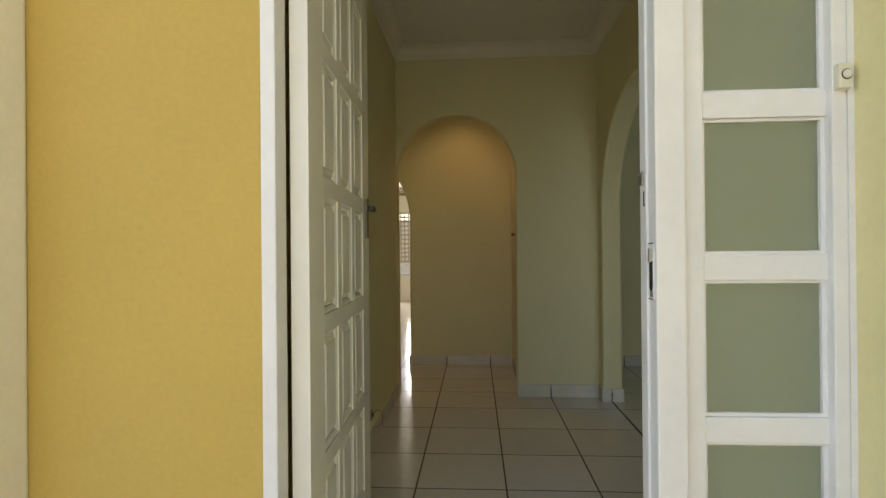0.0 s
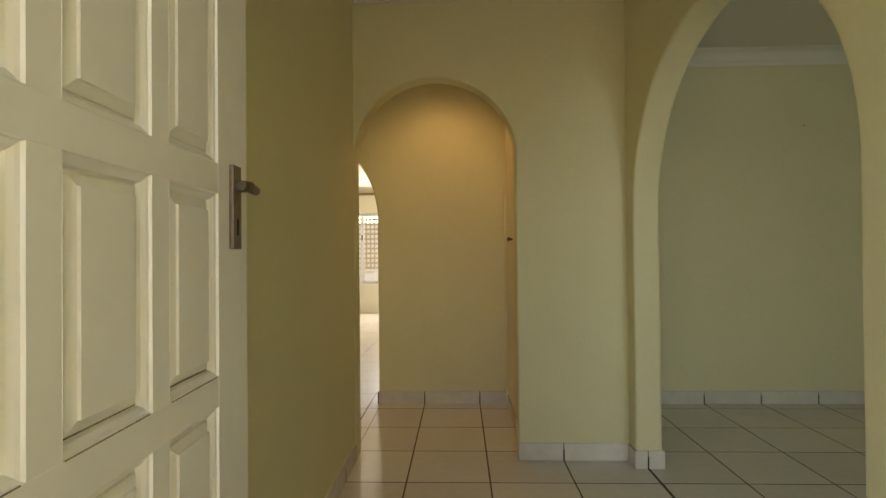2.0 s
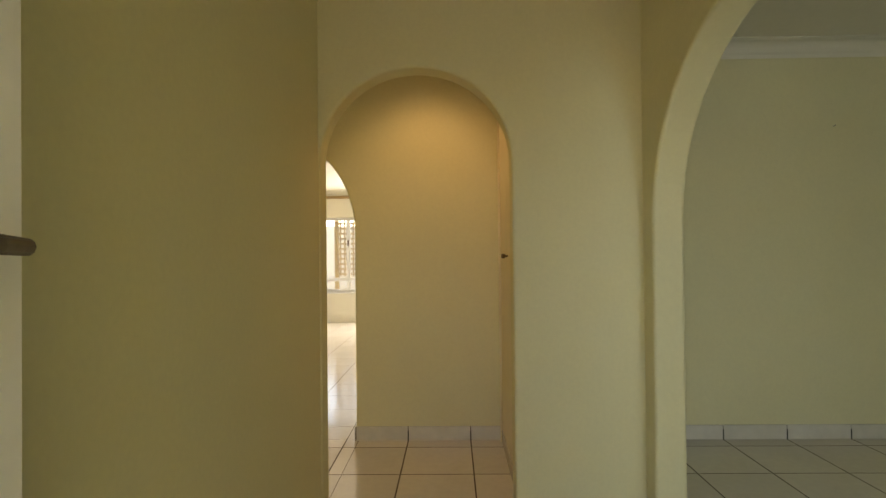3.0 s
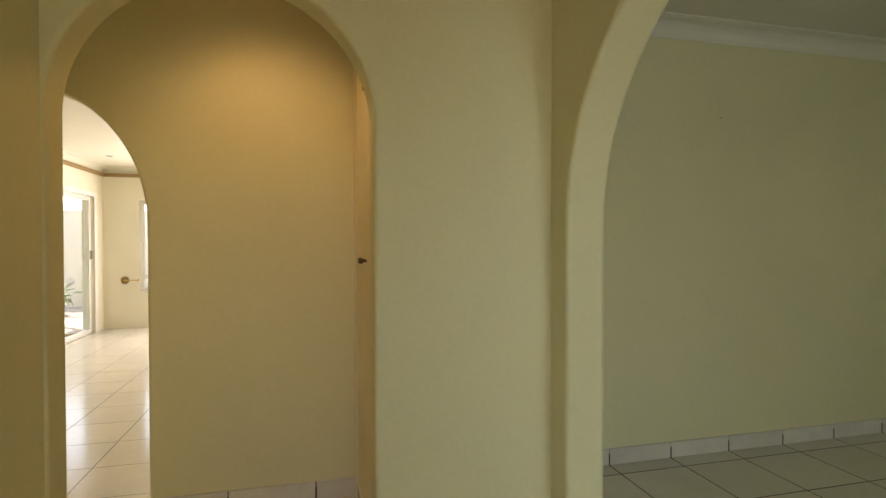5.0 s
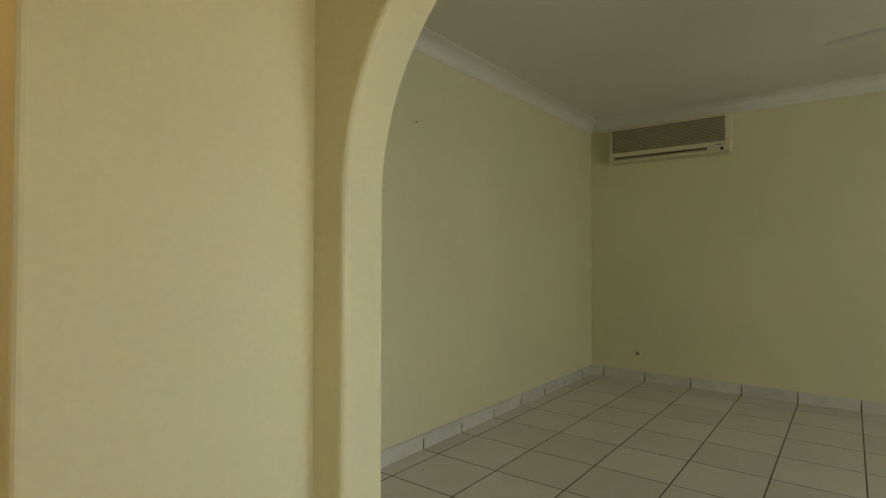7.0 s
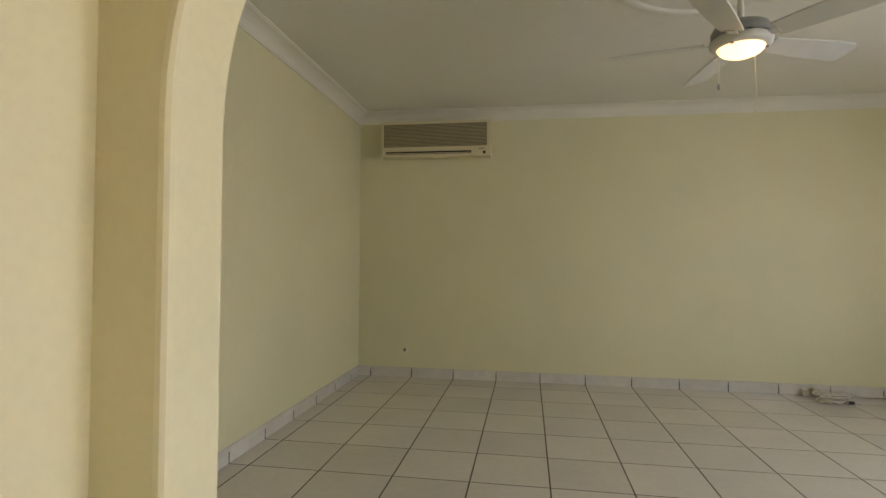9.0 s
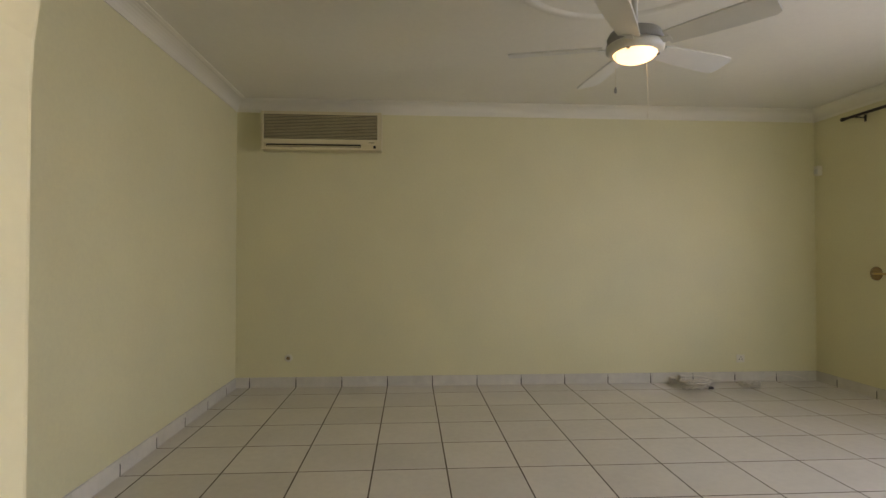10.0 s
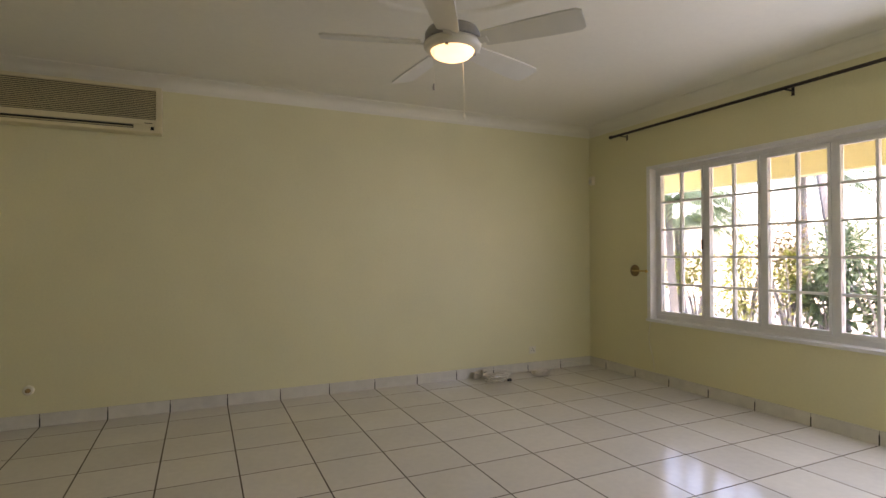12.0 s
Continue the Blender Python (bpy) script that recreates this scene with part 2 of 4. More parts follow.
# front wall: left of the door and above it
wall("wall_front", -3.2, -0.580, -3.627, -3.38, -0.15, 2.56, OCHRE, "ochre yellow painted outside wall beside the front door")
wall("wall_front_lintel", -0.580, 0.625, -3.62, -3.45, 2.075, 2.56, OCHRE, "ochre yellow painted wall above the front door")
# south wall round the window
wall("wall_south_below", XW, XE, YS - 0.20, YS, -0.15, WIN_Z0)
wall("wall_south_above", XW, XE, YS - 0.20, YS, WIN_Z1, 2.56)
wall("wall_south_west", XW, WIN_X0, YS - 0.20, YS, WIN_Z0, WIN_Z1)
wall("wall_south_east", WIN_X1, XE, YS - 0.20, YS, WIN_Z0, WIN_Z1)
# far room
FX0, FX1, FY0, FY1 = -2.90, 1.2, YN + 0.12, 6.05
FH = 2.34                              # far room ceiling height
# right half is out of view, widened to hold the added fill lamp
FW = (-2.43, -0.30, 0.54, 1.86)       # far window x0, x1, z0, z1
FD = (3.9, 5.72, 1.88)                # far glass door y0, y1, top
wall("wall_far_north_left", FX0 - 0.15, FW[0], FY1, FY1 + 0.15, mat=CREAM_WALL, label="smooth cream painted plaster wall")
wall("wall_far_north_right", FW[1], FX1 + 0.15, FY1, FY1 + 0.15, mat=CREAM_WALL, label="smooth cream painted plaster wall")
wall("wall_far_north_below", FW[0], FW[1], FY1, FY1 + 0.15, -0.01, FW[2], CREAM_WALL, "smooth cream painted plaster wall")
wall("wall_far_north_above", FW[0], FW[1], FY1, FY1 + 0.15, FW[3], 2.56, CREAM_WALL, "smooth cream painted plaster wall")
wall("wall_far_west_near", FX0 - 0.15, FX0, FY0, FD[0], mat=CREAM_WALL, label="smooth cream painted plaster wall")
wall("wall_far_west_corner", FX0 - 0.15, FX0, FD[1], FY1, mat=CREAM_WALL, label="smooth cream painted plaster wall")
wall("wall_far_west_above", FX0 - 0.15, FX0, FD[0], FD[1], FD[2], 2.56, CREAM_WALL, "smooth cream painted plaster wall")
wall("wall_far_east", FX1, FX1 + 0.15, FY0, FY1, mat=CREAM_WALL, label="smooth cream painted plaster wall")
wall("wall_far_south", FX0 - 0.15, -2.40, FY0 - 0.12, FY0, mat=CREAM_WALL, label="smooth cream painted plaster wall")


def ceiling(name, x0, x1, y0, y1, label, z=2.52):
    return tagged(part(name, box(x0, x1, y0, y1, z, z + 0.12), CEILING), label, "ceiling", kind="structure")


ceiling("ceiling_hall", -0.70, 0.742, -3.45, -0.92, "flat off-white painted hall ceiling")
ceiling("ceiling_passage", -2.40, 0.742, -0.80, YN, "flat off-white painted passage ceiling")
ceiling("ceiling_living", XW, XE, YS, YN, "flat off-white painted living room ceiling")
ceiling("ceiling_far_room", FX0, FX1, FY0, FY1, "bright white painted ceiling", FH)
# unseen roof, its eaves widened to shade the porch and far room
tagged(part("roof", box(-4.75, 5.6, -4.15, 7.5, 2.66, 2.78), ROOF), "grey flat roof over the house with added wide eaves for shade", "roof", kind="structure")


def cornice(name, x0, x1, y0, y1, size=0.085, mat=None, label="off-white coved plaster cornice", top=H):
    """A coved cornice round the inside of a rectangular room."""
    prof = [(0.0, -size), (0.006, -size), (0.010, -size * 0.86)]
    for i in range(7):
        a = i / 6 * math.pi / 2
        prof.append((0.012 + size * 0.72 * (1 - math.cos(a)), -size * 0.82 + size * 0.70 * math.sin(a)))
    prof += [(size * 0.86, -0.010), (size, -0.006), (size, 0.0)]
    bm = bmesh.new()
    rings = []
    for cx, cy, sx, sy in ((x0, y0, 1, 1), (x1, y0, -1, 1), (x1, y1, -1, -1), (x0, y1, 1, -1)):
        rings.append([bm.verts.new((cx + sx * d, cy + sy * d, top + z)) for d, z in prof])
    for k in range(4):
        a, b = rings[k], rings[(k + 1) % 4]
        for i in range(len(prof) - 1):
            bm.faces.new((a[i], a[i + 1], b[i + 1], b[i]))
    return tagged(part(name, bm, mat or CORNICE), label, "cornice", kind="structure")


cornice("trim_cornice_hall", -0.70, 0.742, -3.45, -0.92)
cornice("trim_cornice_living", XW, XE, YS, YN, 0.10)
cornice("trim_cornice_passage", -2.40, 0.742, -0.80, YN)
cornice("trim_cornice_far_room", FX0, FX1, FY0, FY1, 0.10, None, "white coved plaster cornice", FH)
cornice("trim_moulding_far_room", FX0, FX1, FY0, FY1, 0.045, BROWN_TRIM, "brown timber moulding under the cornice", FH - 0.10)

# ground outside
tagged(part("ground", box(-60, 60, -60, 60, -0.40, -0.16), LAWN), "green lawn round the house", "lawn", kind="structure")
tagged(part("pavement_porch", box(-3.4, 16, -14.9, -3.45, -0.16, -0.12), PAVING), "pale sunlit paving in front of the house", "paving", kind="structure")
tagged(part("pavement_yard", box(-7.5, 1.6, 6.13, 9.6, -0.16, -0.06), PAVING), "pale sunlit paving behind the house", "paving", kind="structure")
tagged(part("floor_base", box(-2.98, XE + 0.1, -3.55, 6.12, -0.15, -0.0004), GROUT), "dark grout bed under the floor tiles", "floor", kind="structure")
tagged(part("floor_base_living", box(XW - 0.1, XE + 0.1, -5.3, -3.55, -0.15, -0.0004), GROUT), "dark grout bed under the living room tiles", "floor", kind="structure")

# ---------------------------------------------------------------- front door and frame
FY = -3.634       # outer face of the frame
frame_door = empty("door_1", (0, 0, 0))
tagged(frame_door, "white painted timber front door frame with glazed sidelight", "door frame", kind="structure")
part("jamb", box(-0.580, -0.547, FY, -3.57, -0.12, 2.075, 0.004), FRAME_WHITE, frame_door)
part("head", box(-0.541, 0.610, FY, -3.55, 2.02, 2.075, 0.004), FRAME_WHITE, frame_door)
bm = box(0.238, 0.298, FY, -3.548, -0.12, 2.02, 0.004)
part("mullion", bm, FRAME_WHITE, frame_door)
part("rebate", box(0.2325, 0.2385, -3.590, -3.550, -0.12, 2.02, 0.002), FRAME_WHITE, frame_door)
part("threshold", box(-0.541, 0.238, FY - 0.02, -3.54, -0.14, 0.004, 0.004), BARK, frame_door, "worn dark threshold")
# strike plate and latch keeps on the mullion
plate = part("strike_plate", box(0.2360, 0.2390, -3.622, -3.592, 0.945, 1.060, 0.001), FRAME_WHITE, frame_door, "paint-smeared steel strike plate")
part("upper_slot", tube([(0.2352, -3.609, 1.050), (0.2352, -3.608, 1.022)], 0.0055, 12), STEEL, plate)
part("lower_slot", box(0.2345, 0.2362, -3.618, -3.600, 0.972, 1.024, 0.0006), BLACK, plate, "dark rounded lock slot")
part("slot_end", lathe([(0.009, 0), (0.009, 0.0017)], (0.2345, -3.609, 0.972), 16, Matrix.Rotation(radians(90), 4, 'Y')), BLACK, plate)
part("bare_patch", box(0.2350, 0.2362, -3.619, -3.602, 0.950, 0.963, 0.0005), STEEL, plate)
for z in (0.9440, 1.0595):
    part("edge_line", box(0.2352, 0.2364, -3.622, -3.592, z, z + 0.0022), BLACK, plate)
keep = part("latch_keep", box(0.2275, 0.2330, -3.580, -3.555, 1.186, 1.206, 0.001), STEEL, frame_door, "small worn steel latch keep")
part("lug", box(0.2275, 0.2330, -3.5800, -3.5735, 1.2062, 1.214, 0.001), STEEL, keep)
part("lug", box(0.2275, 0.2330, -3.5605, -3.555, 1.2062, 1.212, 0.001), STEEL, keep)
part("latch_slot", box(0.2318, 0.2340, -3.581, -3.574, 1.140, 1.172), BLACK, frame_door, "narrow dark latch slot")
# sidelight: stiles, rails, panes, glazing beads
PANE_X0, PANE_X1 = 0.339, 0.583
SL_Y0, SL_Y1 = -3.618, -3.574
part("stile", box(0.2985, PANE_X0, SL_Y0, SL_Y1, -0.12, 2.02, 0.003), FRAME_WHITE, frame_door)
part("stile", box(PANE_X1, 0.612, SL_Y0 - 0.014, SL_Y1, -0.12, 2.02, 0.003), FRAME_WHITE, frame_door)
part("side_board", box(0.612, 0.6245, FY, SL_Y1, -0.12, 2.075), FRAME_WHITE, frame_door)
pane_z = [0.043 + 0.331 * i for i in range(6)]
for i, z in enumerate(pane_z):
    part("rail", box(PANE_X0, PANE_X1, SL_Y0 + 0.002, SL_Y1 - 0.002, z - 0.052 if i else -0.12, z, 0.002), FRAME_WHITE, frame_door)
    pane = part("pane", box(PANE_X0 - 0.003, PANE_X1 + 0.003, -3.600, -3.595, z - 0.003, z + 0.281), OBSCURE, frame_door, "obscure rippled glass pane")
    for b in ((PANE_X0, PANE_X0 + 0.007, z, z + 0.2785), (PANE_X1 - 0.009, PANE_X1, z, z + 0.2785),
              (PANE_X0 + 0.007, PANE_X1 - 0.009, z, z + 0.007), (PANE_X0 + 0.007, PANE_X1 - 0.009, z + 0.272, z + 0.2785)):
        part("bead", box(b[0], b[1], -3.608, -3.600, b[2], b[3]), FRAME_WHITE, frame_door)


def panelled_door():
    """An open timber door leaf; the hinge edge at the origin, the leaf along y, its face towards +x."""
    door = empty("door_2", (-0.498, -3.565, 0.0), 2.2)
    tagged(door, "open white painted timber front door with fifteen raised panels", "door", kind="structure")
    width, thick, top = 0.812, 0.042, 2.005
    cols = [(0.131, 0.290), (0.334, 0.490), (0.532, 0.686)]
    rows = [(0.206, 0.500), (0.550, 0.844), (0.893, 1.188), (1.236, 1.531), (1.580, 1.875)]
    for y0, y1 in ((0.0, cols[0][0]), (cols[2][1], width)):
        part("stile", box(-thick, 0, y0, y1, 0.008, top, 0.0015), WHITE, door)
    zs = [0.008] + [z for r in rows for z in r] + [top]
    for z0, z1 in zip(zs[0::2], zs[1::2]):
        part("rail", box(-thick, -0.0002, cols[0][0], cols[2][1], z0, z1, 0.001), WHITE, door)
    for (a, b), (c, d) in zip(cols, cols[1:]):
        for r0, r1 in rows:
            part("muntin", box(-thick, -0.0004, b, c, r0, r1), WHITE, door)
    # one raised panel with its ovolo moulding, made once for each column and row
    for c0, c1 in cols:
        for r0, r1 in rows:
            bm = bmesh.new()
            rings = []
            for inset, depth in ((0.0, 0.0), (0.0010, -0.0040), (0.0055, -0.0055), (0.0105, -0.0090), (0.0130, -0.0150), (0.0165, -0.0150), (0.0170, -0.0120), (0.0295, -0.0065), (0.0303, -0.0030)):
                rings.append([bm.verts.new((depth, y, z)) for y, z in ((c0 + inset, r0 + inset), (c1 - inset, r0 + inset), (c1 - inset, r1 - inset), (c0 + inset, r1 - inset))])
            for a, b in zip(rings, rings[1:]):
                for i in range(4):
                    bm.faces.new((a[i], a[(i + 1) % 4], b[(i + 1) % 4], b[i]))
            bm.faces.new(rings[-1])
            back = [bm.verts.new((-thick, v.co.y, v.co.z)) for v in rings[0]]
            for i in range(4):
                bm.faces.new((rings[0][i], back[i], back[(i + 1) % 4], rings[0][(i + 1) % 4]))
            bm.faces.new(back)
            panel = part("panel", bm, WHITE, door)
            # thin brown lines along the bottom ledges of the lower panels
            for x, z in ((0.0003, r0 - 0.0010), (-0.0142, r0 + 0.0132)) if r0 < 1.0 else ():
                part("dirt_line", box(x - 0.001, x, c0 + 0.003, c1 - 0.006, z, z + 0.0014), LINE_BROWN, panel)
    # lever handle on its long plate
    handle = part("door_handle", box(0.0, 0.008, width - 0.083, width - 0.047, 1.098, 1.242, 0.002), BRONZE, door, "worn bronze lever handle on a long plate")
    part("lever_neck", lathe([(0.009, 0), (0.009, 0.026)], (0.008, width - 0.065, 1.205), 14, Matrix.Rotation(radians(90), 4, 'Y')), BRONZE, handle)
    bm = tube([(0.025, width - 0.092, 1.205), (0.027, width - 0.080, 1.205), (0.028, width - 0.065, 1.205), (0.027, width - 0.046, 1.204), (0.026, width - 0.028, 1.203)], [0.0080, 0.0092, 0.0095, 0.0090, 0.0085], 10)
    part("lever", bm, BRONZE, handle)
    part("keyhole", box(0.0078, 0.0088, width - 0.069, width - 0.061, 1.122, 1.150), BLACK, handle)
    return door


panelled_door()

# pilaster at the porch's far side
tagged(part("pilaster", box(-1.50, -1.105, -3.75, -3.627, -0.15, 2.56, 0.01), CREAM_OUT), "cream painted porch pilaster", "pilaster", kind="structure")

bell = empty("doorbell", (0.600, FY - 0.0005, 1.385))
tagged(bell, "small cream plastic bell push with a round button", "doorbell")
part("case", box(-0.014, 0.014, -0.014, 0.012, -0.024, 0.026, 0.004), PLASTIC, bell)
part("button", lathe([(0.0085, 0), (0.0085, 0.004), (0.006, 0.006)], (0.001, -0.013, 0.003), 20, Matrix.Rotation(radians(90), 4, 'X')), PLASTIC, bell)
part("button_ring", lathe([(0.0105, 0), (0.0105, 0.0012), (0.0098, 0.0016)], (0.001, -0.0135, 0.003), 20, Matrix.Rotation(radians(90), 4, 'X')), AC_BACK, bell)

# cable outlet low on the hall wall
outlet = empty("cable_outlet", (-0.70, -1.90, 0.165))
tagged(outlet, "small worn metal cable outlet with a loose wire", "cable outlet")
part("plate", box(0.0, 0.006, -0.022, 0.022, -0.030, 0.026, 0.002), STEEL, outlet)
part("clamp", box(0.006, 0.016, -0.012, 0.010, -0.010, 0.012, 0.003), BRONZE, outlet)
part("wire", tube([(0.012, 0, 0.006), (0.030, 0.02, 0.020), (0.055, 0.03, 0.012), (0.060, 0.02, -0.035), (0.040, 0.0, -0.062), (0.014, -0.01, -0.066)], 0.0016, 6), CABLE_DARK, outlet)

# ---------------------------------------------------------------- passage cupboard
CX = 0.200
tagged(part("wall_cupboard_side", box(CX, 0.742, -0.80, -0.775, -0.01, 2.56), WALL), "painted plaster return beside the cupboard", "wall", kind="structure")


def cupboard():
    c = empty("built_in_cupboard", (0, 0, 0))
    tagged(c, "cream painted built-in passage cupboard with double doors", "cupboard")
    part("body", box(CX + 0.024, 0.741, -0.774, YN - 0.001, 0.0, H - 0.001), CUPBOARD, c)
    for y0, y1 in ((-0.774, -0.742), (YN - 0.034, YN - 0.002)):
        part("frame_stile", box(CX - 0.010, CX + 0.024, y0, y1, 0.0, H - 0.09, 0.003), CUPBOARD, c)
    part("plinth", box(CX - 0.004, CX + 0.024, -0.742, YN - 0.034, 0.0, 0.075), SKIRT, c)
    for z0, z1, knob_z in ((0.085, H - 0.10, 1.178),):
        for y0, y1, ky in ((-0.739, -0.328, -0.352), (-0.324, YN - 0.037, -0.298)):
            d = part("door", box(CX, CX + 0.022, y0, y1, z0, z1, 0.003), CUPBOARD, c)
            part("knob", lathe([(0.006, 0), (0.006, 0.012), (0.012, 0.018), (0.013, 0.024), (0.009, 0.030)], (CX, ky, knob_z), 16, Matrix.Rotation(radians(-90), 4, 'Y')), BRASS_DARK, d, "dark bronze knob")
            part("catch", box(CX - 0.010, CX, ky - 0.010, ky + 0.010, 1.885, 1.905, 0.002), BRASS_DARK, d, "small dark bolt catch")
    return c


cupboard()
lamp = empty("ceiling_downlight", (-0.25, -0.33, H))
tagged(lamp, "small white ceiling light with a warm bulb", "ceiling light")
part("base", lathe([(0.055, 0), (0.055, -0.012), (0.045, -0.020)], (0, 0, 0), 24), FAN_WHITE, lamp)
part("bulb", lathe([(0.012, -0.02), (0.022, -0.035), (0.028, -0.055), (0.022, -0.072), (0.006, -0.078)], (0, 0, 0), 18), BOWL, lamp, smooth=True)

# ---------------------------------------------------------------- living room window
win = empty("window_1", (0, 0, 0))
tagged(win, "wide white timber casement window with small panes", "window", kind="structure")
WY0, WY1 = YS - 0.130, YS - 0.075
part("window_frame", box(WIN_X0, WIN_X1, WY0, WY1, WIN_Z1 - 0.045, WIN_Z1, 0.003), FRAME_WHITE, win)
part("window_frame", box(WIN_X0, WIN_X1, WY0, WY1, WIN_Z0, WIN_Z0 + 0.045, 0.003), FRAME_WHITE, win)
BAYS = 6
xs = [WIN_X1 - 0.045 - i * (WIN_X1 - WIN_X0 - 0.09) / BAYS for i in range(BAYS + 1)]
part("window_frame", box(WIN_X1 - 0.045, WIN_X1, WY0, WY1, WIN_Z0 + 0.045, WIN_Z1 - 0.045, 0.003), FRAME_WHITE, win)
part("window_frame", box(WIN_X0, WIN_X0 + 0.045, WY0, WY1, WIN_Z0 + 0.045, WIN_Z1 - 0.045, 0.003), FRAME_WHITE, win)
for x in xs[1:-1]:
    part("mullion", box(x - 0.017, x + 0.017, WY0, WY1, WIN_Z0 + 0.045, WIN_Z1 - 0.045, 0.003), FRAME_WHITE, win)
SZ0, SZ1 = WIN_Z0 + 0.047, WIN_Z1 - 0.047
for b in range(BAYS):
    x1 = xs[b] - (0.002 if b == 0 else 0.019)
    x0 = xs[b + 1] + (0.002 if b == BAYS - 1 else 0.019)
    sash = part("sash", box(x0, x0 + 0.020, WY0 + 0.008, WY1 + 0.004, SZ0, SZ1, 0.002), FRAME_WHITE, win)
    part("sash_stile", box(x1 - 0.020, x1, WY0 + 0.008, WY1 + 0.004, SZ0, SZ1, 0.002), FRAME_WHITE, sash)
    part("sash_rail", box(x0 + 0.020, x1 - 0.020, WY0 + 0.008, WY1 + 0.004, SZ0, SZ0 + 0.030, 0.002), FRAME_WHITE, sash)
    part("sash_rail", box(x0 + 0.020, x1 - 0.020, WY0 + 0.008, WY1 + 0.004, SZ1 - 0.028, SZ1, 0.002), FRAME_WHITE, sash)
    gx0, gx1, gz0, gz1 = x0 + 0.020, x1 - 0.020, SZ0 + 0.030, SZ1 - 0.028
    mx = (gx0 + gx1) / 2
    part("glazing_bar", box(mx - 0.009, mx + 0.009, WY0 + 0.014, WY1 - 0.004, gz0, gz1, 0.002), FRAME_WHITE, sash)
    for r in range(1, 5):
        z = gz0 + (gz1 - gz0) * r / 5
        part("glazing_bar", box(gx0, mx - 0.009, WY0 + 0.015, WY1 - 0.005, z - 0.009, z + 0.009, 0.002), FRAME_WHITE, sash)
        part("glazing_bar", box(mx + 0.009, gx1, WY0 + 0.015, WY1 - 0.005, z - 0.009, z + 0.009, 0.002), FRAME_WHITE, sash)
    for c0, c1 in ((gx0, mx - 0.009), (mx + 0.009, gx1)):
        for r in range(5):
            za, zb = gz0 + (gz1 - gz0) * r / 5, gz0 + (gz1 - gz0) * (r + 1) / 5
            p = part("pane", box(c0, c1, -5.305, -5.301, za, zb), GLASS, sash)
            p.visible_shadow = False
    catch_metal, words = (BRASS_DARK, "dark bronze casement catch") if b == 0 else (FRAME_WHITE, "white painted casement catch")
    part("catch", box(x0 + 0.003, x0 + 0.015, WY1 + 0.004, WY1 + 0.018, 1.215, 1.30, 0.003), catch_metal, sash, words)
part("window_sill", box(WIN_X0 - 0.03, WIN_X1 + 0.03, WY1, YS + 0.022, WIN_Z0 - 0.022, WIN_Z0 + 0.004, 0.005), FRAME_WHITE, win)
part("reveal_trim", box(WIN_X1 - 0.012, WIN_X1 + 0.030, WY1, YS + 0.004, WIN_Z0 + 0.004, WIN_Z1 + 0.020, 0.003), FRAME_WHITE, win)
part("reveal_trim", box(WIN_X0, WIN_X1 - 0.012, WY1, YS + 0.004, WIN_Z1 - 0.010, WIN_Z1 + 0.020, 0.003), FRAME_WHITE, win)

# curtain rod
rod = empty("curtain_rod", (0, YS + 0.085, 2.335))
tagged(rod, "thin dark metal curtain rod above the window", "curtain rod")
part("pole", tube([(4.62, 0, 0.003), (2.8, 0, 0.0), (0.98, 0, 0.003)], 0.0120, 12), ROD, rod)
for x in (4.625, 0.975):
    part("finial", tube([(x - 0.012, 0, 0.003), (x + 0.012, 0, 0.003)], 0.0165, 12), ROD, rod)
for x in (4.49, 2.90, 1.20):
    part("bracket", box(x - 0.006, x + 0.006, -0.084, 0.006, -0.016, -0.008, 0.002), ROD, rod)
    part("bracket_plate", box(x - 0.010, x + 0.010, -0.0845, -0.080, -0.045, 0.012, 0.002), ROD, rod)


def holdback(place, rz):
    h = empty("curtain_holdback", place, rz)
    tagged(h, "aged brass curtain holdback on the window wall", "curtain holdback")
    part("rosette", lathe([(0.056, 0), (0.056, 0.008), (0.046, 0.014), (0.040, 0.020), (0.016, 0.026)], (0, 0, 0), 26, Matrix.Rotation(radians(-90), 4, 'X')), AGED_BRASS, h, smooth=True)
    part("arm", tube([(0, 0.014, 0), (0, 0.035, 0), (-0.03, 0.048, 0), (-0.175, 0.050, 0)], 0.008, 10), BRASS, h)
    part("knob", lathe([(0.004, -0.016), (0.014, -0.010), (0.017, 0), (0.012, 0.012), (0.004, 0.016)], (-0.185, 0.050, 0), 18, Matrix.Rotation(radians(90), 4, 'Y')), BRASS, h, smooth=True)
    return h


holdback((4.40, YS, 1.02), 0)

pir = empty("alarm_sensor", (4.985, YS, 1.955))
tagged(pir, "small white plastic alarm sensor in the room corner", "alarm sensor")
part("case", box(-0.030, 0.030, 0.0, 0.042, -0.045, 0.045, 0.008), PLASTIC, pir)
part("lens", box(-0.022, 0.022, 0.041, 0.046, -0.030, 0.012, 0.002), FAN_WHITE, pir)

# ---------------------------------------------------------------- air conditioner
ac = empty("air_conditioner", (XE, -0.632, 2.236))
tagged(ac, "old cream wall air conditioner with a tan slatted grille", "air conditioner")
D = 0.125
part("body", box(-D, 0, -0.515, 0.515, -0.165, 0.165, 0.012), AC_BODY, ac)
# dark sheet puts the shade between the slats into its colour
part("grille_backing", box(-D - 0.003, -D + 0.004, -0.478, 0.492, -0.072, 0.142), AC_BACK, ac)
for i in range(17):
    z = -0.066 + i * 0.0127
    part("slat", box(-D - 0.010, -D - 0.002, -0.478, 0.492, z, z + 0.0060), AC_SLAT, ac)
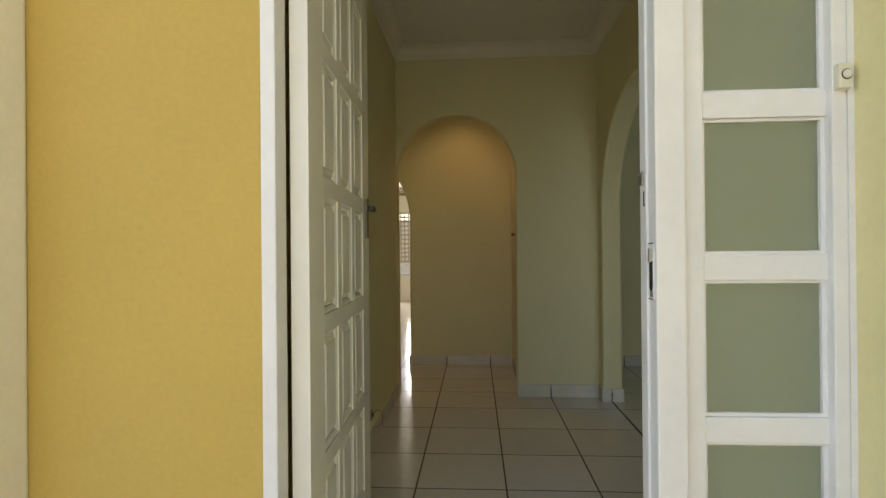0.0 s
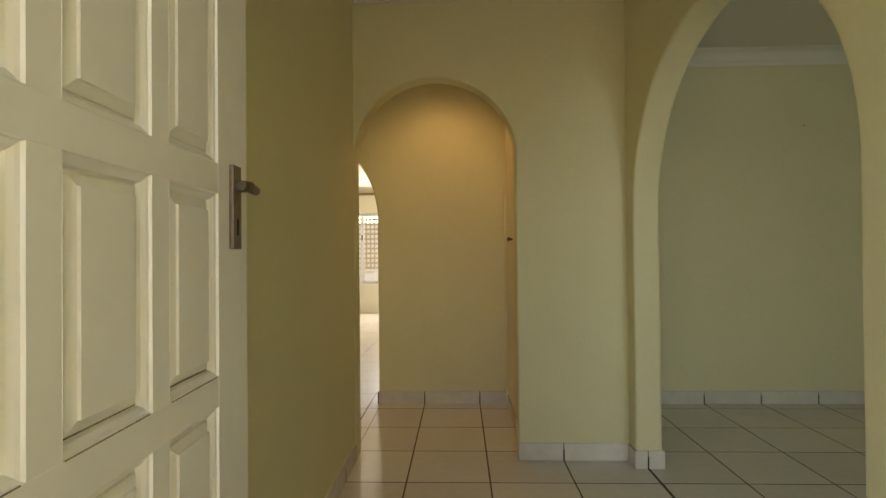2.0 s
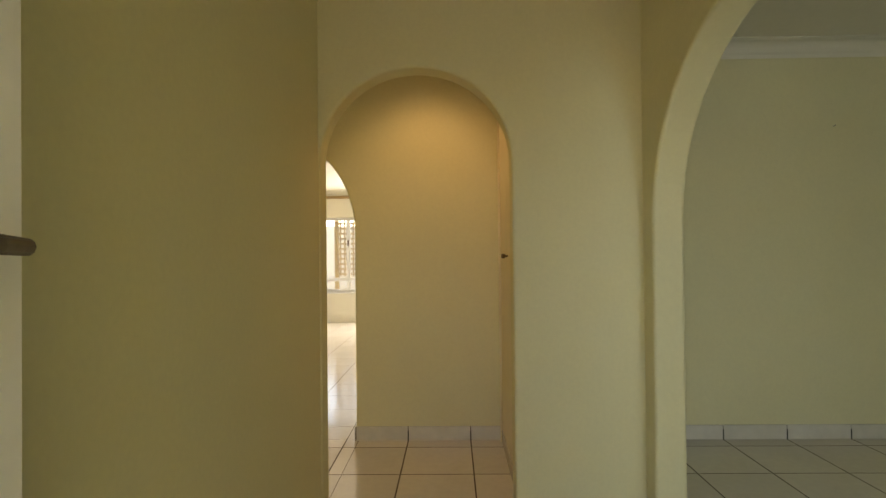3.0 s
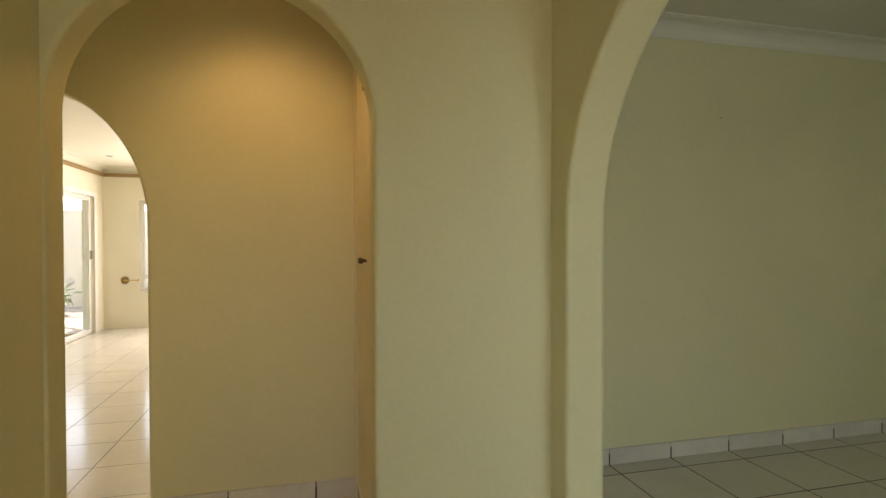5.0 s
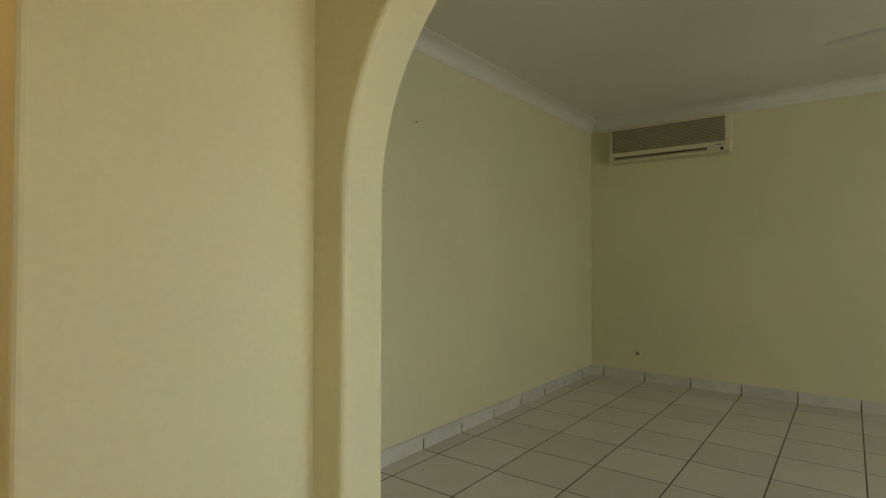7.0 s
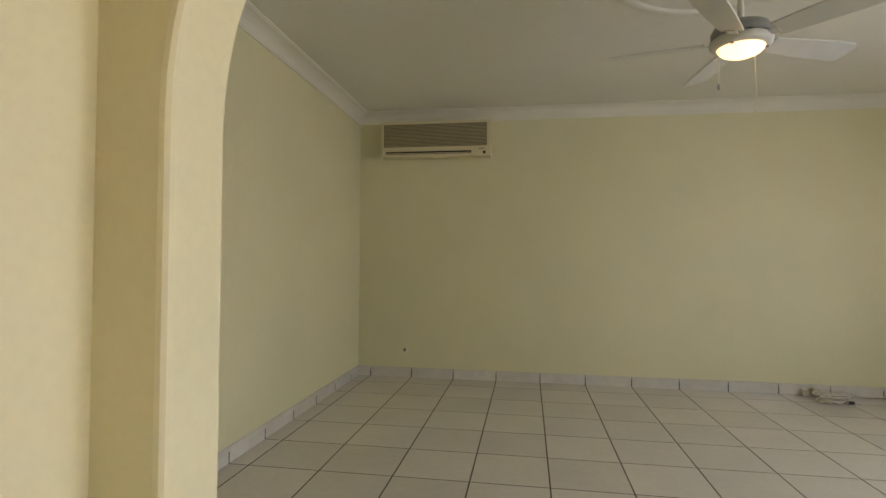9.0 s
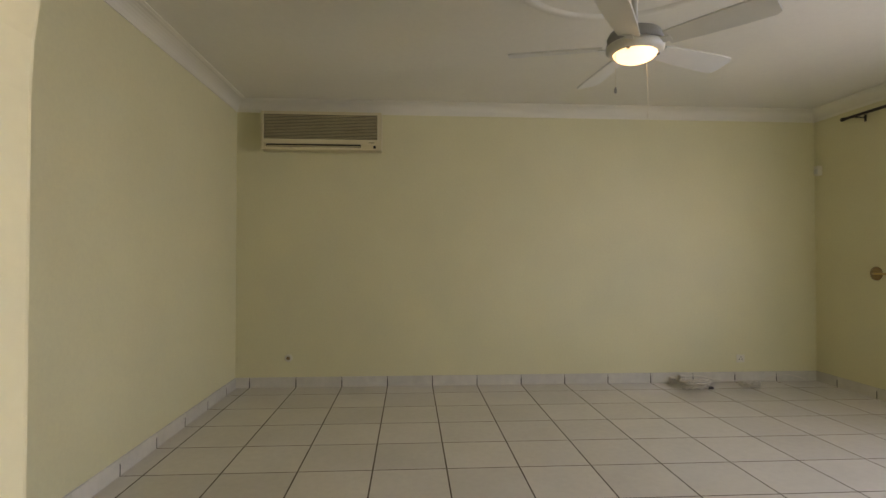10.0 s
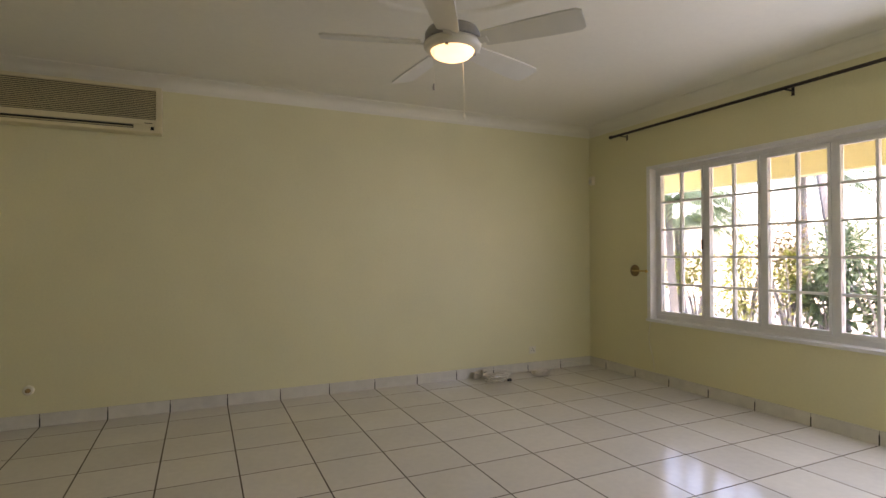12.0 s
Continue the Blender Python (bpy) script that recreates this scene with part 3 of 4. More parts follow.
for y0, y1, z0, z1 in ((-0.515, -0.478, -0.165, 0.165), (0.492, 0.515, -0.165, 0.165), (-0.478, 0.492, 0.142, 0.165), (-0.478, 0.492, -0.112, -0.072)):
    part("bezel", box(-D - 0.014, -D + 0.002, y0, y1, z0, z1, 0.003), AC_BODY, ac)
for i in range(60):
    y = -0.470 + i * 0.0161
    part("rib", box(-D - 0.0055, -D - 0.0032, y - 0.0008, y + 0.0008, -0.070, 0.140), AC_BACK, ac)
for i in range(13):
    y = -0.300 + i * 0.060
    part("vane", box(-D - 0.0060, -D - 0.0035, y - 0.0020, y + 0.0020, -0.139, -0.116), AC_BACK, ac)
part("outlet", box(-D - 0.004, -D + 0.006, -0.335, 0.470, -0.140, -0.114), BLACK, ac, "dark air outlet slot")
part("louvre", box(-D - 0.012, -D - 0.004, -0.330, 0.465, -0.136, -0.128, 0.002), AC_SLAT, ac)
part("lower_lip", box(-D - 0.013, -D + 0.002, -0.345, 0.492, -0.165, -0.140, 0.004), AC_BODY, ac)
part("control_panel", box(-D - 0.013, -D + 0.002, -0.478, -0.345, -0.165, -0.112, 0.003), AC_BODY, ac)
part("receiver", box(-D - 0.015, -D - 0.012, -0.466, -0.444, -0.148, -0.124), BLACK, ac)
part("badge", box(-D - 0.0150, -D - 0.013, -0.455, -0.405, -0.102, -0.096), AC_BACK, ac, "dark maker's badge bar")

# ---------------------------------------------------------------- ceiling fan
FANX, FANY = 2.68, -2.43


def ceiling_fan():
    fan = empty("ceiling_fan", (FANX, FANY, H))
    tagged(fan, "white five-blade ceiling fan with a lit glass bowl", "ceiling fan")
    part("canopy", lathe([(0.075, 0), (0.075, -0.018), (0.058, -0.050), (0.024, -0.070)], (0, 0, 0), 28), FAN_WHITE, fan, smooth=True)
    part("downrod", tube([(0, 0, -0.06), (0, 0, -0.35)], 0.014, 14), FAN_WHITE, fan)
    part("motor", lathe([(0.035, -0.312), (0.075, -0.320), (0.112, -0.338), (0.124, -0.360), (0.122, -0.386), (0.104, -0.392)], (0, 0, 0), 36), FAN_GREY, fan, "grey fan motor housing", smooth=True)
    light = part("light_ring", lathe([(0.104, -0.390), (0.122, -0.393), (0.130, -0.401), (0.128, -0.418), (0.116, -0.430), (0.100, -0.433)], (0, 0, 0), 36), FAN_WHITE, fan, smooth=True)
    part("bowl", lathe([(0.098, -0.432), (0.094, -0.442), (0.080, -0.456), (0.052, -0.468), (0.014, -0.473)], (0, 0, 0), 36), BOWL, light, "lit frosted glass bowl", smooth=True)
    for k in range(3):
        a = radians(20 + 120 * k)
        part("clip", box(0.102 * math.cos(a) - 0.006, 0.102 * math.cos(a) + 0.006, 0.102 * math.sin(a) - 0.006, 0.102 * math.sin(a) + 0.006, -0.440, -0.428), STEEL, light)
    for k in range(10):
        a = radians(36 * k)
        part("screw", lathe([(0.0045, 0), (0.0045, 0.004), (0.002, 0.005)], (0.121 * math.cos(a), 0.121 * math.sin(a), -0.390), 8), STEEL, light)
    z = -0.400
    for k in range(5):
        turn = Matrix.Rotation(radians(75 - 72 * k), 4, 'Z') @ Matrix.Translation((0, 0, z)) @ Matrix.Rotation(radians(-14), 4, 'X')
        bm = bmesh.new()
        outline = [(0.15, -0.048), (0.28, -0.058), (0.45, -0.066), (0.560, -0.066), (0.580, -0.050), (0.580, 0.050), (0.560, 0.066), (0.45, 0.066), (0.28, 0.058), (0.15, 0.048)]
        top = [bm.verts.new((x, y, 0.004)) for x, y in outline]
        low = [bm.verts.new((x, y, -0.004)) for x, y in outline]
        bm.faces.new(top)
        bm.faces.new(low[::-1])
        for i in range(len(outline)):
            j = (i + 1) % len(outline)
            bm.faces.new((top[i], top[j], low[j], low[i]))
        bmesh.ops.transform(bm, matrix=turn, verts=bm.verts)
        blade = part("blade", bm, FAN_WHITE, fan)
        bm = box(0.085, 0.168, -0.020, 0.020, -0.009, -0.0042, 0.002)
        bmesh.ops.transform(bm, matrix=turn, verts=bm.verts)
        part("blade_arm", bm, FAN_WHITE, blade)
    part("pull_cord", tube([(0.055, -0.080, -0.44), (0.056, -0.086, -0.60), (0.056, -0.086, -0.69)], 0.0018, 6), PLASTIC, fan)
    part("cord_bob", lathe([(0.002, 0.012), (0.005, 0.004), (0.005, -0.008), (0.002, -0.014)], (0.056, -0.086, -0.70), 10), PLASTIC, fan)
    part("pull_cord", tube([(-0.02, 0.10, -0.44), (-0.02, 0.10, -0.60)], 0.0012, 6), PLASTIC, fan)
    part("cord_bob", lathe([(0.003, 0.014), (0.006, 0.004), (0.006, -0.010), (0.003, -0.014)], (-0.02, 0.10, -0.61), 10), FAN_GREY, fan)
    return fan


ceiling_fan()
# plaster ring on the ceiling round the fan
bm = bmesh.new()
n, rings = 64, []
for r, z in ((0.535, 0.0), (0.545, -0.010), (0.560, -0.016), (0.580, -0.010), (0.590, -0.012), (0.605, 0.0)):
    rings.append([bm.verts.new((FANX + r * math.cos(2 * math.pi * i / n), FANY + r * math.sin(2 * math.pi * i / n), H + z)) for i in range(n)])
for a, b in zip(rings, rings[1:]):
    for i in range(n):
        bm.faces.new((a[i], a[(i + 1) % n], b[(i + 1) % n], b[i]))
tagged(part("trim_ceiling_ring", bm, CEILING, smooth=True), "off-white round plaster moulding on the ceiling", "moulding", kind="structure")


# ---------------------------------------------------------------- sockets, cables, nail
def socket(place, rz, name="wall_socket"):
    s = empty(name, place, rz)
    tagged(s, "small cream wall socket above the skirting", "wall socket")
    part("plate", box(-0.005, 0, -0.038, 0.038, -0.036, 0.036, 0.002), PLASTIC, s)
    for y, z in ((0.0, 0.014), (-0.013, -0.006), (0.013, -0.006)):
        part("hole", lathe([(0.0045, 0), (0.0045, 0.0012)], (-0.005, y, z), 10, Matrix.Rotation(radians(-90), 4, 'Y')), BLACK, s)
    return s


coax = empty("aerial_socket", (XE, -0.335, 0.258))
tagged(coax, "small round pale aerial outlet with a dark centre", "aerial outlet")
part("plate", lathe([(0.034, 0), (0.034, 0.008), (0.028, 0.013), (0.0008, 0.014)], (0, 0, 0), 18, Matrix.Rotation(radians(-90), 4, 'Y')), PLASTIC, coax)
part("plug", lathe([(0.016, 0.010), (0.016, 0.022), (0.011, 0.026), (0.0008, 0.0265)], (0, 0, 0), 14, Matrix.Rotation(radians(-90), 4, 'Y')), AGED_BRASS, coax)
socket((XE, -4.46, 0.212), 0)

nail = part("nail", tube([(2.33, YN + 0.01, 1.98), (2.33, YN - 0.018, 1.984)], 0.003, 8), STEEL)
tagged(nail, "small nail in the living room wall", "nail")


def cable_coil(place, spread, loops, seed, label, lift=0.05):
    """A loose hank: each turn has its own radius, tilt and sag."""
    rnd = random.Random(seed)
    path, n = [], 26
    for k in range(loops):
        r0, ax, ay, up = rnd.uniform(0.72, 1.12), rnd.uniform(-0.03, 0.03), rnd.uniform(-0.03, 0.03), rnd.uniform(0.2, 1.0)
        for i in range(n):
            a = 2 * math.pi * i / n
            f = 0.5 - 0.5 * math.cos(a)
            path.append((spread * 0.62 * r0 * math.cos(a) + ax * f, spread * r0 * math.sin(a) + ay * f,
                         0.007 + lift * (k / loops) * up + 0.012 * rnd.random() + lift * 0.9 * f * up * (k % 2)))
    c = empty("cable_coil", place)
    tagged(c, label, "cable")
    part("cable", tube(path, 0.0055, 6), CABLE, c, smooth=True)
    return c


c = cable_coil((4.80, -3.89, 0.0), 0.125, 7, 1, "tangled coil of pale cable on the floor by the wall", 0.07)
part("plug", box(-0.070, -0.045, -0.125, -0.090, 0.010, 0.034, 0.006), CABLE_DARK, c, "dark cable plug")
for y, lean in ((0.11, 0.0), (0.02, 0.015)):
    head = part("adaptor", box(0.175, 0.215, y - 0.024, y + 0.024, 0.004, 0.062 + lean, 0.008), CABLE, c, "pale plug leaning on the skirting")
    for k in (-0.010, 0.010):
        part("pin", box(0.160, 0.176, y + k - 0.003, y + k + 0.003, 0.040 + lean, 0.047 + lean), STEEL, head)
c = cable_coil((4.86, -4.42, 0.0), 0.095, 6, 4, "small coil of pale cable on the floor near the corner", 0.03)
trail = [(XE - 0.022, -3.80 - i * 0.075, 0.012 + 0.05 * max(0, math.sin(i * 0.55)) ) for i in range(18)]
lead = part("wall_lead", tube(trail, 0.0045, 6), CABLE)
tagged(lead, "thin pale cable lying along the skirting", "cable")
lead = part("alarm_lead", tube([(4.20 + 0.03 * math.sin(i * 0.5), YS + 0.006, 0.56 - i * 0.045) for i in range(11)], 0.0042, 6), PLASTIC)
tagged(lead, "thin cream cable running down from the window sill", "cable")

# ---------------------------------------------------------------- far room fittings
fw = empty("window_2", (0, 0, 0))
tagged(fw, "white framed window in the bright far room", "window", kind="structure")
x0, x1, z0, z1 = FW
for a in ((x0, x0 + 0.05, z0, z1), (x1 - 0.05, x1, z0, z1), (x0 + 0.05, x1 - 0.05, z0, z0 + 0.05), (x0 + 0.05, x1 - 0.05, z1 - 0.05, z1),
          (x0 + 0.05, x1 - 0.05, 0.73, 0.79), (-1.99, -1.93, z0 + 0.05, 0.73), (-1.99, -1.93, 0.79, z1 - 0.05)):
    part("window_frame", box(a[0], a[1], FY1 + 0.04, FY1 + 0.10, a[2], a[3], 0.003), FRAME_WHITE, fw)
for a in ((x0 + 0.05, -1.99, z0 + 0.05, 0.73), (-1.93, x1 - 0.05, z0 + 0.05, 0.73), (x0 + 0.05, -1.99, 0.79, z1 - 0.05), (-1.93, x1 - 0.05, 0.79, z1 - 0.05)):
    part("pane", box(a[0], a[1], FY1 + 0.068, FY1 + 0.072, a[2], a[3]), GLASS, fw).visible_shadow = False
part("window_sill", box(x0 - 0.02, x1 + 0.02, FY1 - 0.02, FY1 + 0.04, z0 - 0.025, z0, 0.004), FRAME_WHITE, fw)
part("catch", box(-1.97, -1.95, FY1 + 0.015, FY1 + 0.040, 1.36, 1.46, 0.003), BRASS_DARK, fw, "dark casement catch")

gd = empty("door_3", (0, 0, 0))
tagged(gd, "white framed glazed door in the far room", "glazed door", kind="structure")
y0, y1, zt = FD
for a in ((y0, y0 + 0.06, 0, zt), (y1 - 0.06, y1, 0, zt), (y0 + 0.06, y1 - 0.06, zt - 0.06, zt), (y0 + 0.06, y1 - 0.06, 0, 0.06), (4.78, 4.86, 0.06, zt - 0.06)):
    part("door_frame", box(FX0 - 0.10, FX0 - 0.04, a[0], a[1], a[2], a[3], 0.003), FRAME_WHITE, gd)
for a in ((y0 + 0.06, 4.78), (4.86, y1 - 0.06)):
    part("pane", box(FX0 - 0.072, FX0 - 0.068, a[0], a[1], 0.06, zt - 0.06), GLASS, gd).visible_shadow = False
part("architrave", box(FX0 - 0.01, FX0 + 0.012, y1, y1 + 0.09, 0, zt + 0.06, 0.003), FRAME_WHITE, gd)
part("architrave", box(FX0 - 0.01, FX0 + 0.012, y0, y1, zt, zt + 0.06, 0.003), FRAME_WHITE, gd)
part("door_handle", box(FX0 - 0.04, FX0 - 0.01, y1 - 0.045, y1 - 0.025, 1.02, 1.14, 0.003), STEEL, gd)
h = holdback((-2.62, FY1, 0.70), 180)

for k, (x, y) in enumerate(((-2.45, 4.95), (-2.45, 3.2), (-0.9, 4.95), (-0.9, 3.2))):
    d = empty("recessed_downlight", (x, y, FH))
    tagged(d, "small recessed ceiling light in the far room", "ceiling light", group="far room downlights")
    part("rim", lathe([(0.05, 0), (0.05, -0.005), (0.042, -0.008)], (0, 0, 0), 20), FAN_WHITE, d)
    # flat dark disc, coloured as the shade of the recess
    part("well", lathe([(0.036, -0.0082), (0.034, -0.0086)], (0, 0, 0), 20), AC_BACK, d)

# trellis screen outside the far window
scr = empty("trellis_screen", (0, FY1 + 1.1, 0))
tagged(scr, "weathered timber lattice screen outside the far window", "trellis")
for i in range(13):
    part("slat", box(-2.34 + i * 0.085, -2.312 + i * 0.085, 0.0, 0.012, 0.78, 2.15), TRELLIS, scr)
for i in range(14):
    part("slat", box(-2.37, -1.25, 0.013, 0.025, 0.80 + i * 0.1, 0.835 + i * 0.1), TRELLIS, scr)
for x in (-2.40, -1.22):
    part("post", box(x - 0.04, x + 0.04, -0.02, 0.05, -0.065, 2.2, 0.004), TRELLIS, scr)
tagged(part("yard_wall", box(-7.5, 2.0, 9.6, 9.8, -0.16, 1.9), GARDEN_WALL), "sunlit cream garden wall behind the house", "garden wall", kind="structure")
tagged(part("yard_wall_west", box(-7.7, -7.5, 0.0, 9.8, -0.16, 1.9), GARDEN_WALL), "sunlit cream garden wall beside the house", "garden wall", kind="structure")
# slatted shutter outside the glazed door
sh = empty("timber_louvre_screen", (-3.85, 0, 0))
tagged(sh, "slatted timber screen outside the glazed door", "screen")
for y in (4.3, 6.9):
    part("post", box(-0.04, 0.04, y - 0.04, y + 0.04, -0.165, 2.1, 0.004), TRELLIS, sh)
for i in range(14):
    part("slat", box(-0.014, 0.014, 4.34, 6.86, 0.66 + i * 0.095, 0.715 + i * 0.095), TRELLIS, sh)

# ---------------------------------------------------------------- verandah and garden
vr = empty("verandah", (0, 0, 0))
tagged(vr, "open verandah with a yellow beam in front of the window", "verandah", kind="structure")
part("roof", box(0.62, 9.5, -6.68, -5.40, 2.50, 2.62), ROOF, vr)
part("soffit", box(0.62, 9.5, -6.58, -5.40, 2.46, 2.498), BEAM, vr)
part("beam", box(0.62, 9.5, -6.72, -6.58, 1.92, 2.62, 0.01), BEAM, vr, "pale yellow painted verandah beam")
for x in (0.80, 9.3):
    part("post", box(x - 0.11, x + 0.11, -6.74, -6.56, -0.12, 1.92, 0.01), GARDEN_WALL, vr)
tagged(part("garden_wall", box(-14, 16, -15.2, -15.0, -0.16, 1.75), GARDEN_WALL), "pale sunlit garden boundary wall", "garden wall", kind="structure")
tagged(part("wall_house_west", box(-3.35, -3.2, -3.62, 0.13, -0.15, 2.66), OCHRE), "ochre outside wall of the house", "wall", kind="structure")


def leaf_cloud(bm, rnd, centre, size, count, length, width, droop=0.3):
    """Many small folded leaves in an uneven clump."""
    for _ in range(count):
        d = Vector((rnd.gauss(0, 1), rnd.gauss(0, 1), rnd.gauss(0, 1))).normalized()
        r = rnd.random() ** 0.45
        p = Vector(centre) + Vector((d.x * size[0] * r, d.y * size[1] * r, d.z * size[2] * r))
        out = (d + Vector((rnd.uniform(-.6, .6), rnd.uniform(-.6, .6), rnd.uniform(-.2, .7) - droop))).normalized()
        side = out.cross(Vector((rnd.uniform(-1, 1), rnd.uniform(-1, 1), 1))).normalized()
        up = side.cross(out)
        L, W = length * rnd.uniform(0.6, 1.3), width * rnd.uniform(0.7, 1.2)
        base, tip = bm.verts.new(p), bm.verts.new(p + out * L - up * L * 0.15)
        a = bm.verts.new(p + out * L * 0.45 + side * W + up * W * 0.3)
        b = bm.verts.new(p + out * L * 0.45 - side * W + up * W * 0.3)
        m = bm.verts.new(p + out * L * 0.5)
        bm.faces.new((base, m, a))
        bm.faces.new((a, m, tip))
        bm.faces.new((base, b, m))
        bm.faces.new((b, tip, m))


def shrub(place, height, spread, seed, mat, label, leaves=420, length=0.16, width=0.035):
    rnd = random.Random(seed)
    s = empty("garden_shrub", place)
    tagged(s, label, "shrub")
    bm = bmesh.new()
    for _ in range(6):
        a = rnd.uniform(0, 6.28)
        tip = (math.cos(a) * spread * 0.6, math.sin(a) * spread * 0.6, height * rnd.uniform(0.6, 0.95))
        add_tube(bm, [(0, 0, -0.05), (tip[0] * 0.35, tip[1] * 0.35, tip[2] * 0.5), tip], [0.025, 0.016, 0.006], 6)
    part("stem", bm, BARK, s)
    bm = bmesh.new()
    for _ in range(7):
        a, r = rnd.uniform(0, 6.28), rnd.uniform(0.1, 0.75)
        leaf_cloud(bm, rnd, (math.cos(a) * spread * r, math.sin(a) * spread * r, height * rnd.uniform(0.3, 0.9)),
                   (spread * 0.45, spread * 0.45, height * 0.25), leaves // 7, length, width)
    part("crown", bm, mat, s)
    return s


def palm(place, height, seed, fronds=15, reach=1.5):
    rnd = random.Random(seed)
    p = empty("palm_tree", place)
    tagged(p, "tall garden palm with arching feathery fronds", "palm tree")
    path, rad = [], []
    for i in range(14):
        f = i / 13
        path.append((0.10 * math.sin(f * 2), 0.06 * f, -0.06 + height * f))
        rad.append(0.075 - 0.02 * f + (0.010 if i % 2 else 0))
    part("trunk", tube(path, rad, 12), BARK, p)
    top = Vector(path[-1])
    bm = bmesh.new()
    for k in range(fronds):
        a = 6.283 * k / fronds + rnd.uniform(-0.2, 0.2)
        lift = rnd.uniform(0.1, 1.0)
        out = Vector((math.cos(a), math.sin(a), 0))
        pts = []
        for i in range(13):
            f = i / 12
            pts.append(top + out * reach * f * (0.9 + 0.1 * lift) + Vector((0, 0, reach * (lift * f - (0.55 + 0.5 * lift) * f * f))))
        add_tube(bm, pts, [0.014 - 0.011 * i / 12 for i in range(13)], 5)
        side = out.cross(Vector((0, 0, 1)))
        for i in range(1, 36):
            f = i / 36
            j = min(int(f * 12), 11)
            q = pts[j].lerp(pts[j + 1], f * 12 - j)
            fwd = (pts[j + 1] - pts[j]).normalized()
            for s in (-1, 1):
                L = 0.42 * math.sin(math.pi * (0.12 + 0.8 * f)) * rnd.uniform(0.85, 1.1)
                d = (side * s + fwd * 0.7 + Vector((0, 0, -0.35 - 0.3 * rnd.random()))).normalized()
                w = fwd * 0.013
                m = q + d * L * 0.5
                v = [bm.verts.new(q - w), bm.verts.new(q + w), bm.verts.new(m + w), bm.verts.new(m - w), bm.verts.new(q + d * L + Vector((0, 0, -0.10 * L)))]
                bm.faces.new((v[0], v[1], v[2], v[3]))
                bm.faces.new((v[3], v[2], v[4]))
    part("crown", bm, LEAF, p)
    return p


G = -0.16
palm((7.55, -9.3, G), 2.35, 3, 19, 1.5)
palm((8.5, -10.6, G), 2.0, 5, 19, 1.6)
palm((6.55, -11.6, G), 2.9, 8, 17, 1.6)
palm((3.3, -12.8, G), 3.9, 9)
shrub((7.6, -9.9, G), 1.3, 0.6, 11, LEAF_YELLOW, "yellow-green leafy garden shrub in the sun", 1100, 0.11, 0.018)
shrub((6.3, -9.5, G), 1.6, 0.5, 12, LEAF_YELLOW, "bright yellow-green shrub beside the paving", 1100, 0.11, 0.018)
shrub((5.55, -9.3, G), 2.0, 0.6, 13, LEAF_RED, "russet-leaved shrub beside the tree", 1300, 0.075, 0.02)
shrub((5.35, -9.1, G), 1.3, 0.45, 32, LEAF_YELLOW, "low golden shrub at the foot of the tree", 900, 0.08, 0.016)
shrub((5.0, -9.3, G), 1.1, 0.5, 14, LEAF, "broad-leaved dark green garden shrub", 220, 0.24, 0.055)
shrub((4.3, -9.2, G), 1.6, 0.75, 15, LEAF, "dense dark green garden shrub", 3000, 0.10, 0.018)
shrub((3.3, -9.4, G), 1.7, 0.8, 16, LEAF, "tall dark green garden shrub", 3000, 0.10, 0.018)
shrub((2.4, -9.2, G), 1.7, 0.9, 17, LEAF, "rounded dark green garden shrub", 1400, 0.14, 0.026)
shrub((1.2, -9.6, G), 1.7, 0.9, 21, LEAF, "broad green shrub near the porch", 900, 0.16, 0.03)
shrub((8.6, -9.8, G), 2.0, 0.6, 31, LEAF, "tall green shrub under the palm fronds", 1500, 0.10, 0.018)
shrub((9.3, -9.6, G), 1.0, 0.8, 18, LEAF, "low green garden shrub under the palms", 800, 0.15, 0.03)
shrub((-4.6, 8.0, G), 0.7, 0.6, 19, LEAF, "low green shrub in the back yard", 300, 0.15, 0.04)
shrub((-5.6, 5.6, G), 0.5, 0.6, 20, LEAF, "low green shrub beside the timber screen", 300, 0.15, 0.04)

tr = empty("garden_tree", (5.05, -9.7, G))
tagged(tr, "garden tree with a pale forked trunk", "tree")
part("trunk", tube([(0, 0, -0.05), (0.04, 0, 0.8), (0.0, 0.05, 1.6), (0.15, 0.1, 2.6), (0.2, 0.1, 3.6)], [0.17, 0.15, 0.14, 0.10, 0.05], 12), BARK, tr)
rnd = random.Random(77)
bm = bmesh.new()
for _ in range(7):
    leaf_cloud(bm, rnd, (rnd.uniform(-1.3, 1.2), rnd.uniform(-1, 1), rnd.uniform(3.1, 4.4)), (0.6, 0.6, 0.4), 90, 0.16, 0.045)
part("crown", bm, LEAF, tr)

# ---------------------------------------------------------------- skirting tiles and floor tiles
T = 0.4
GAP = 0.0050
SH = 0.090


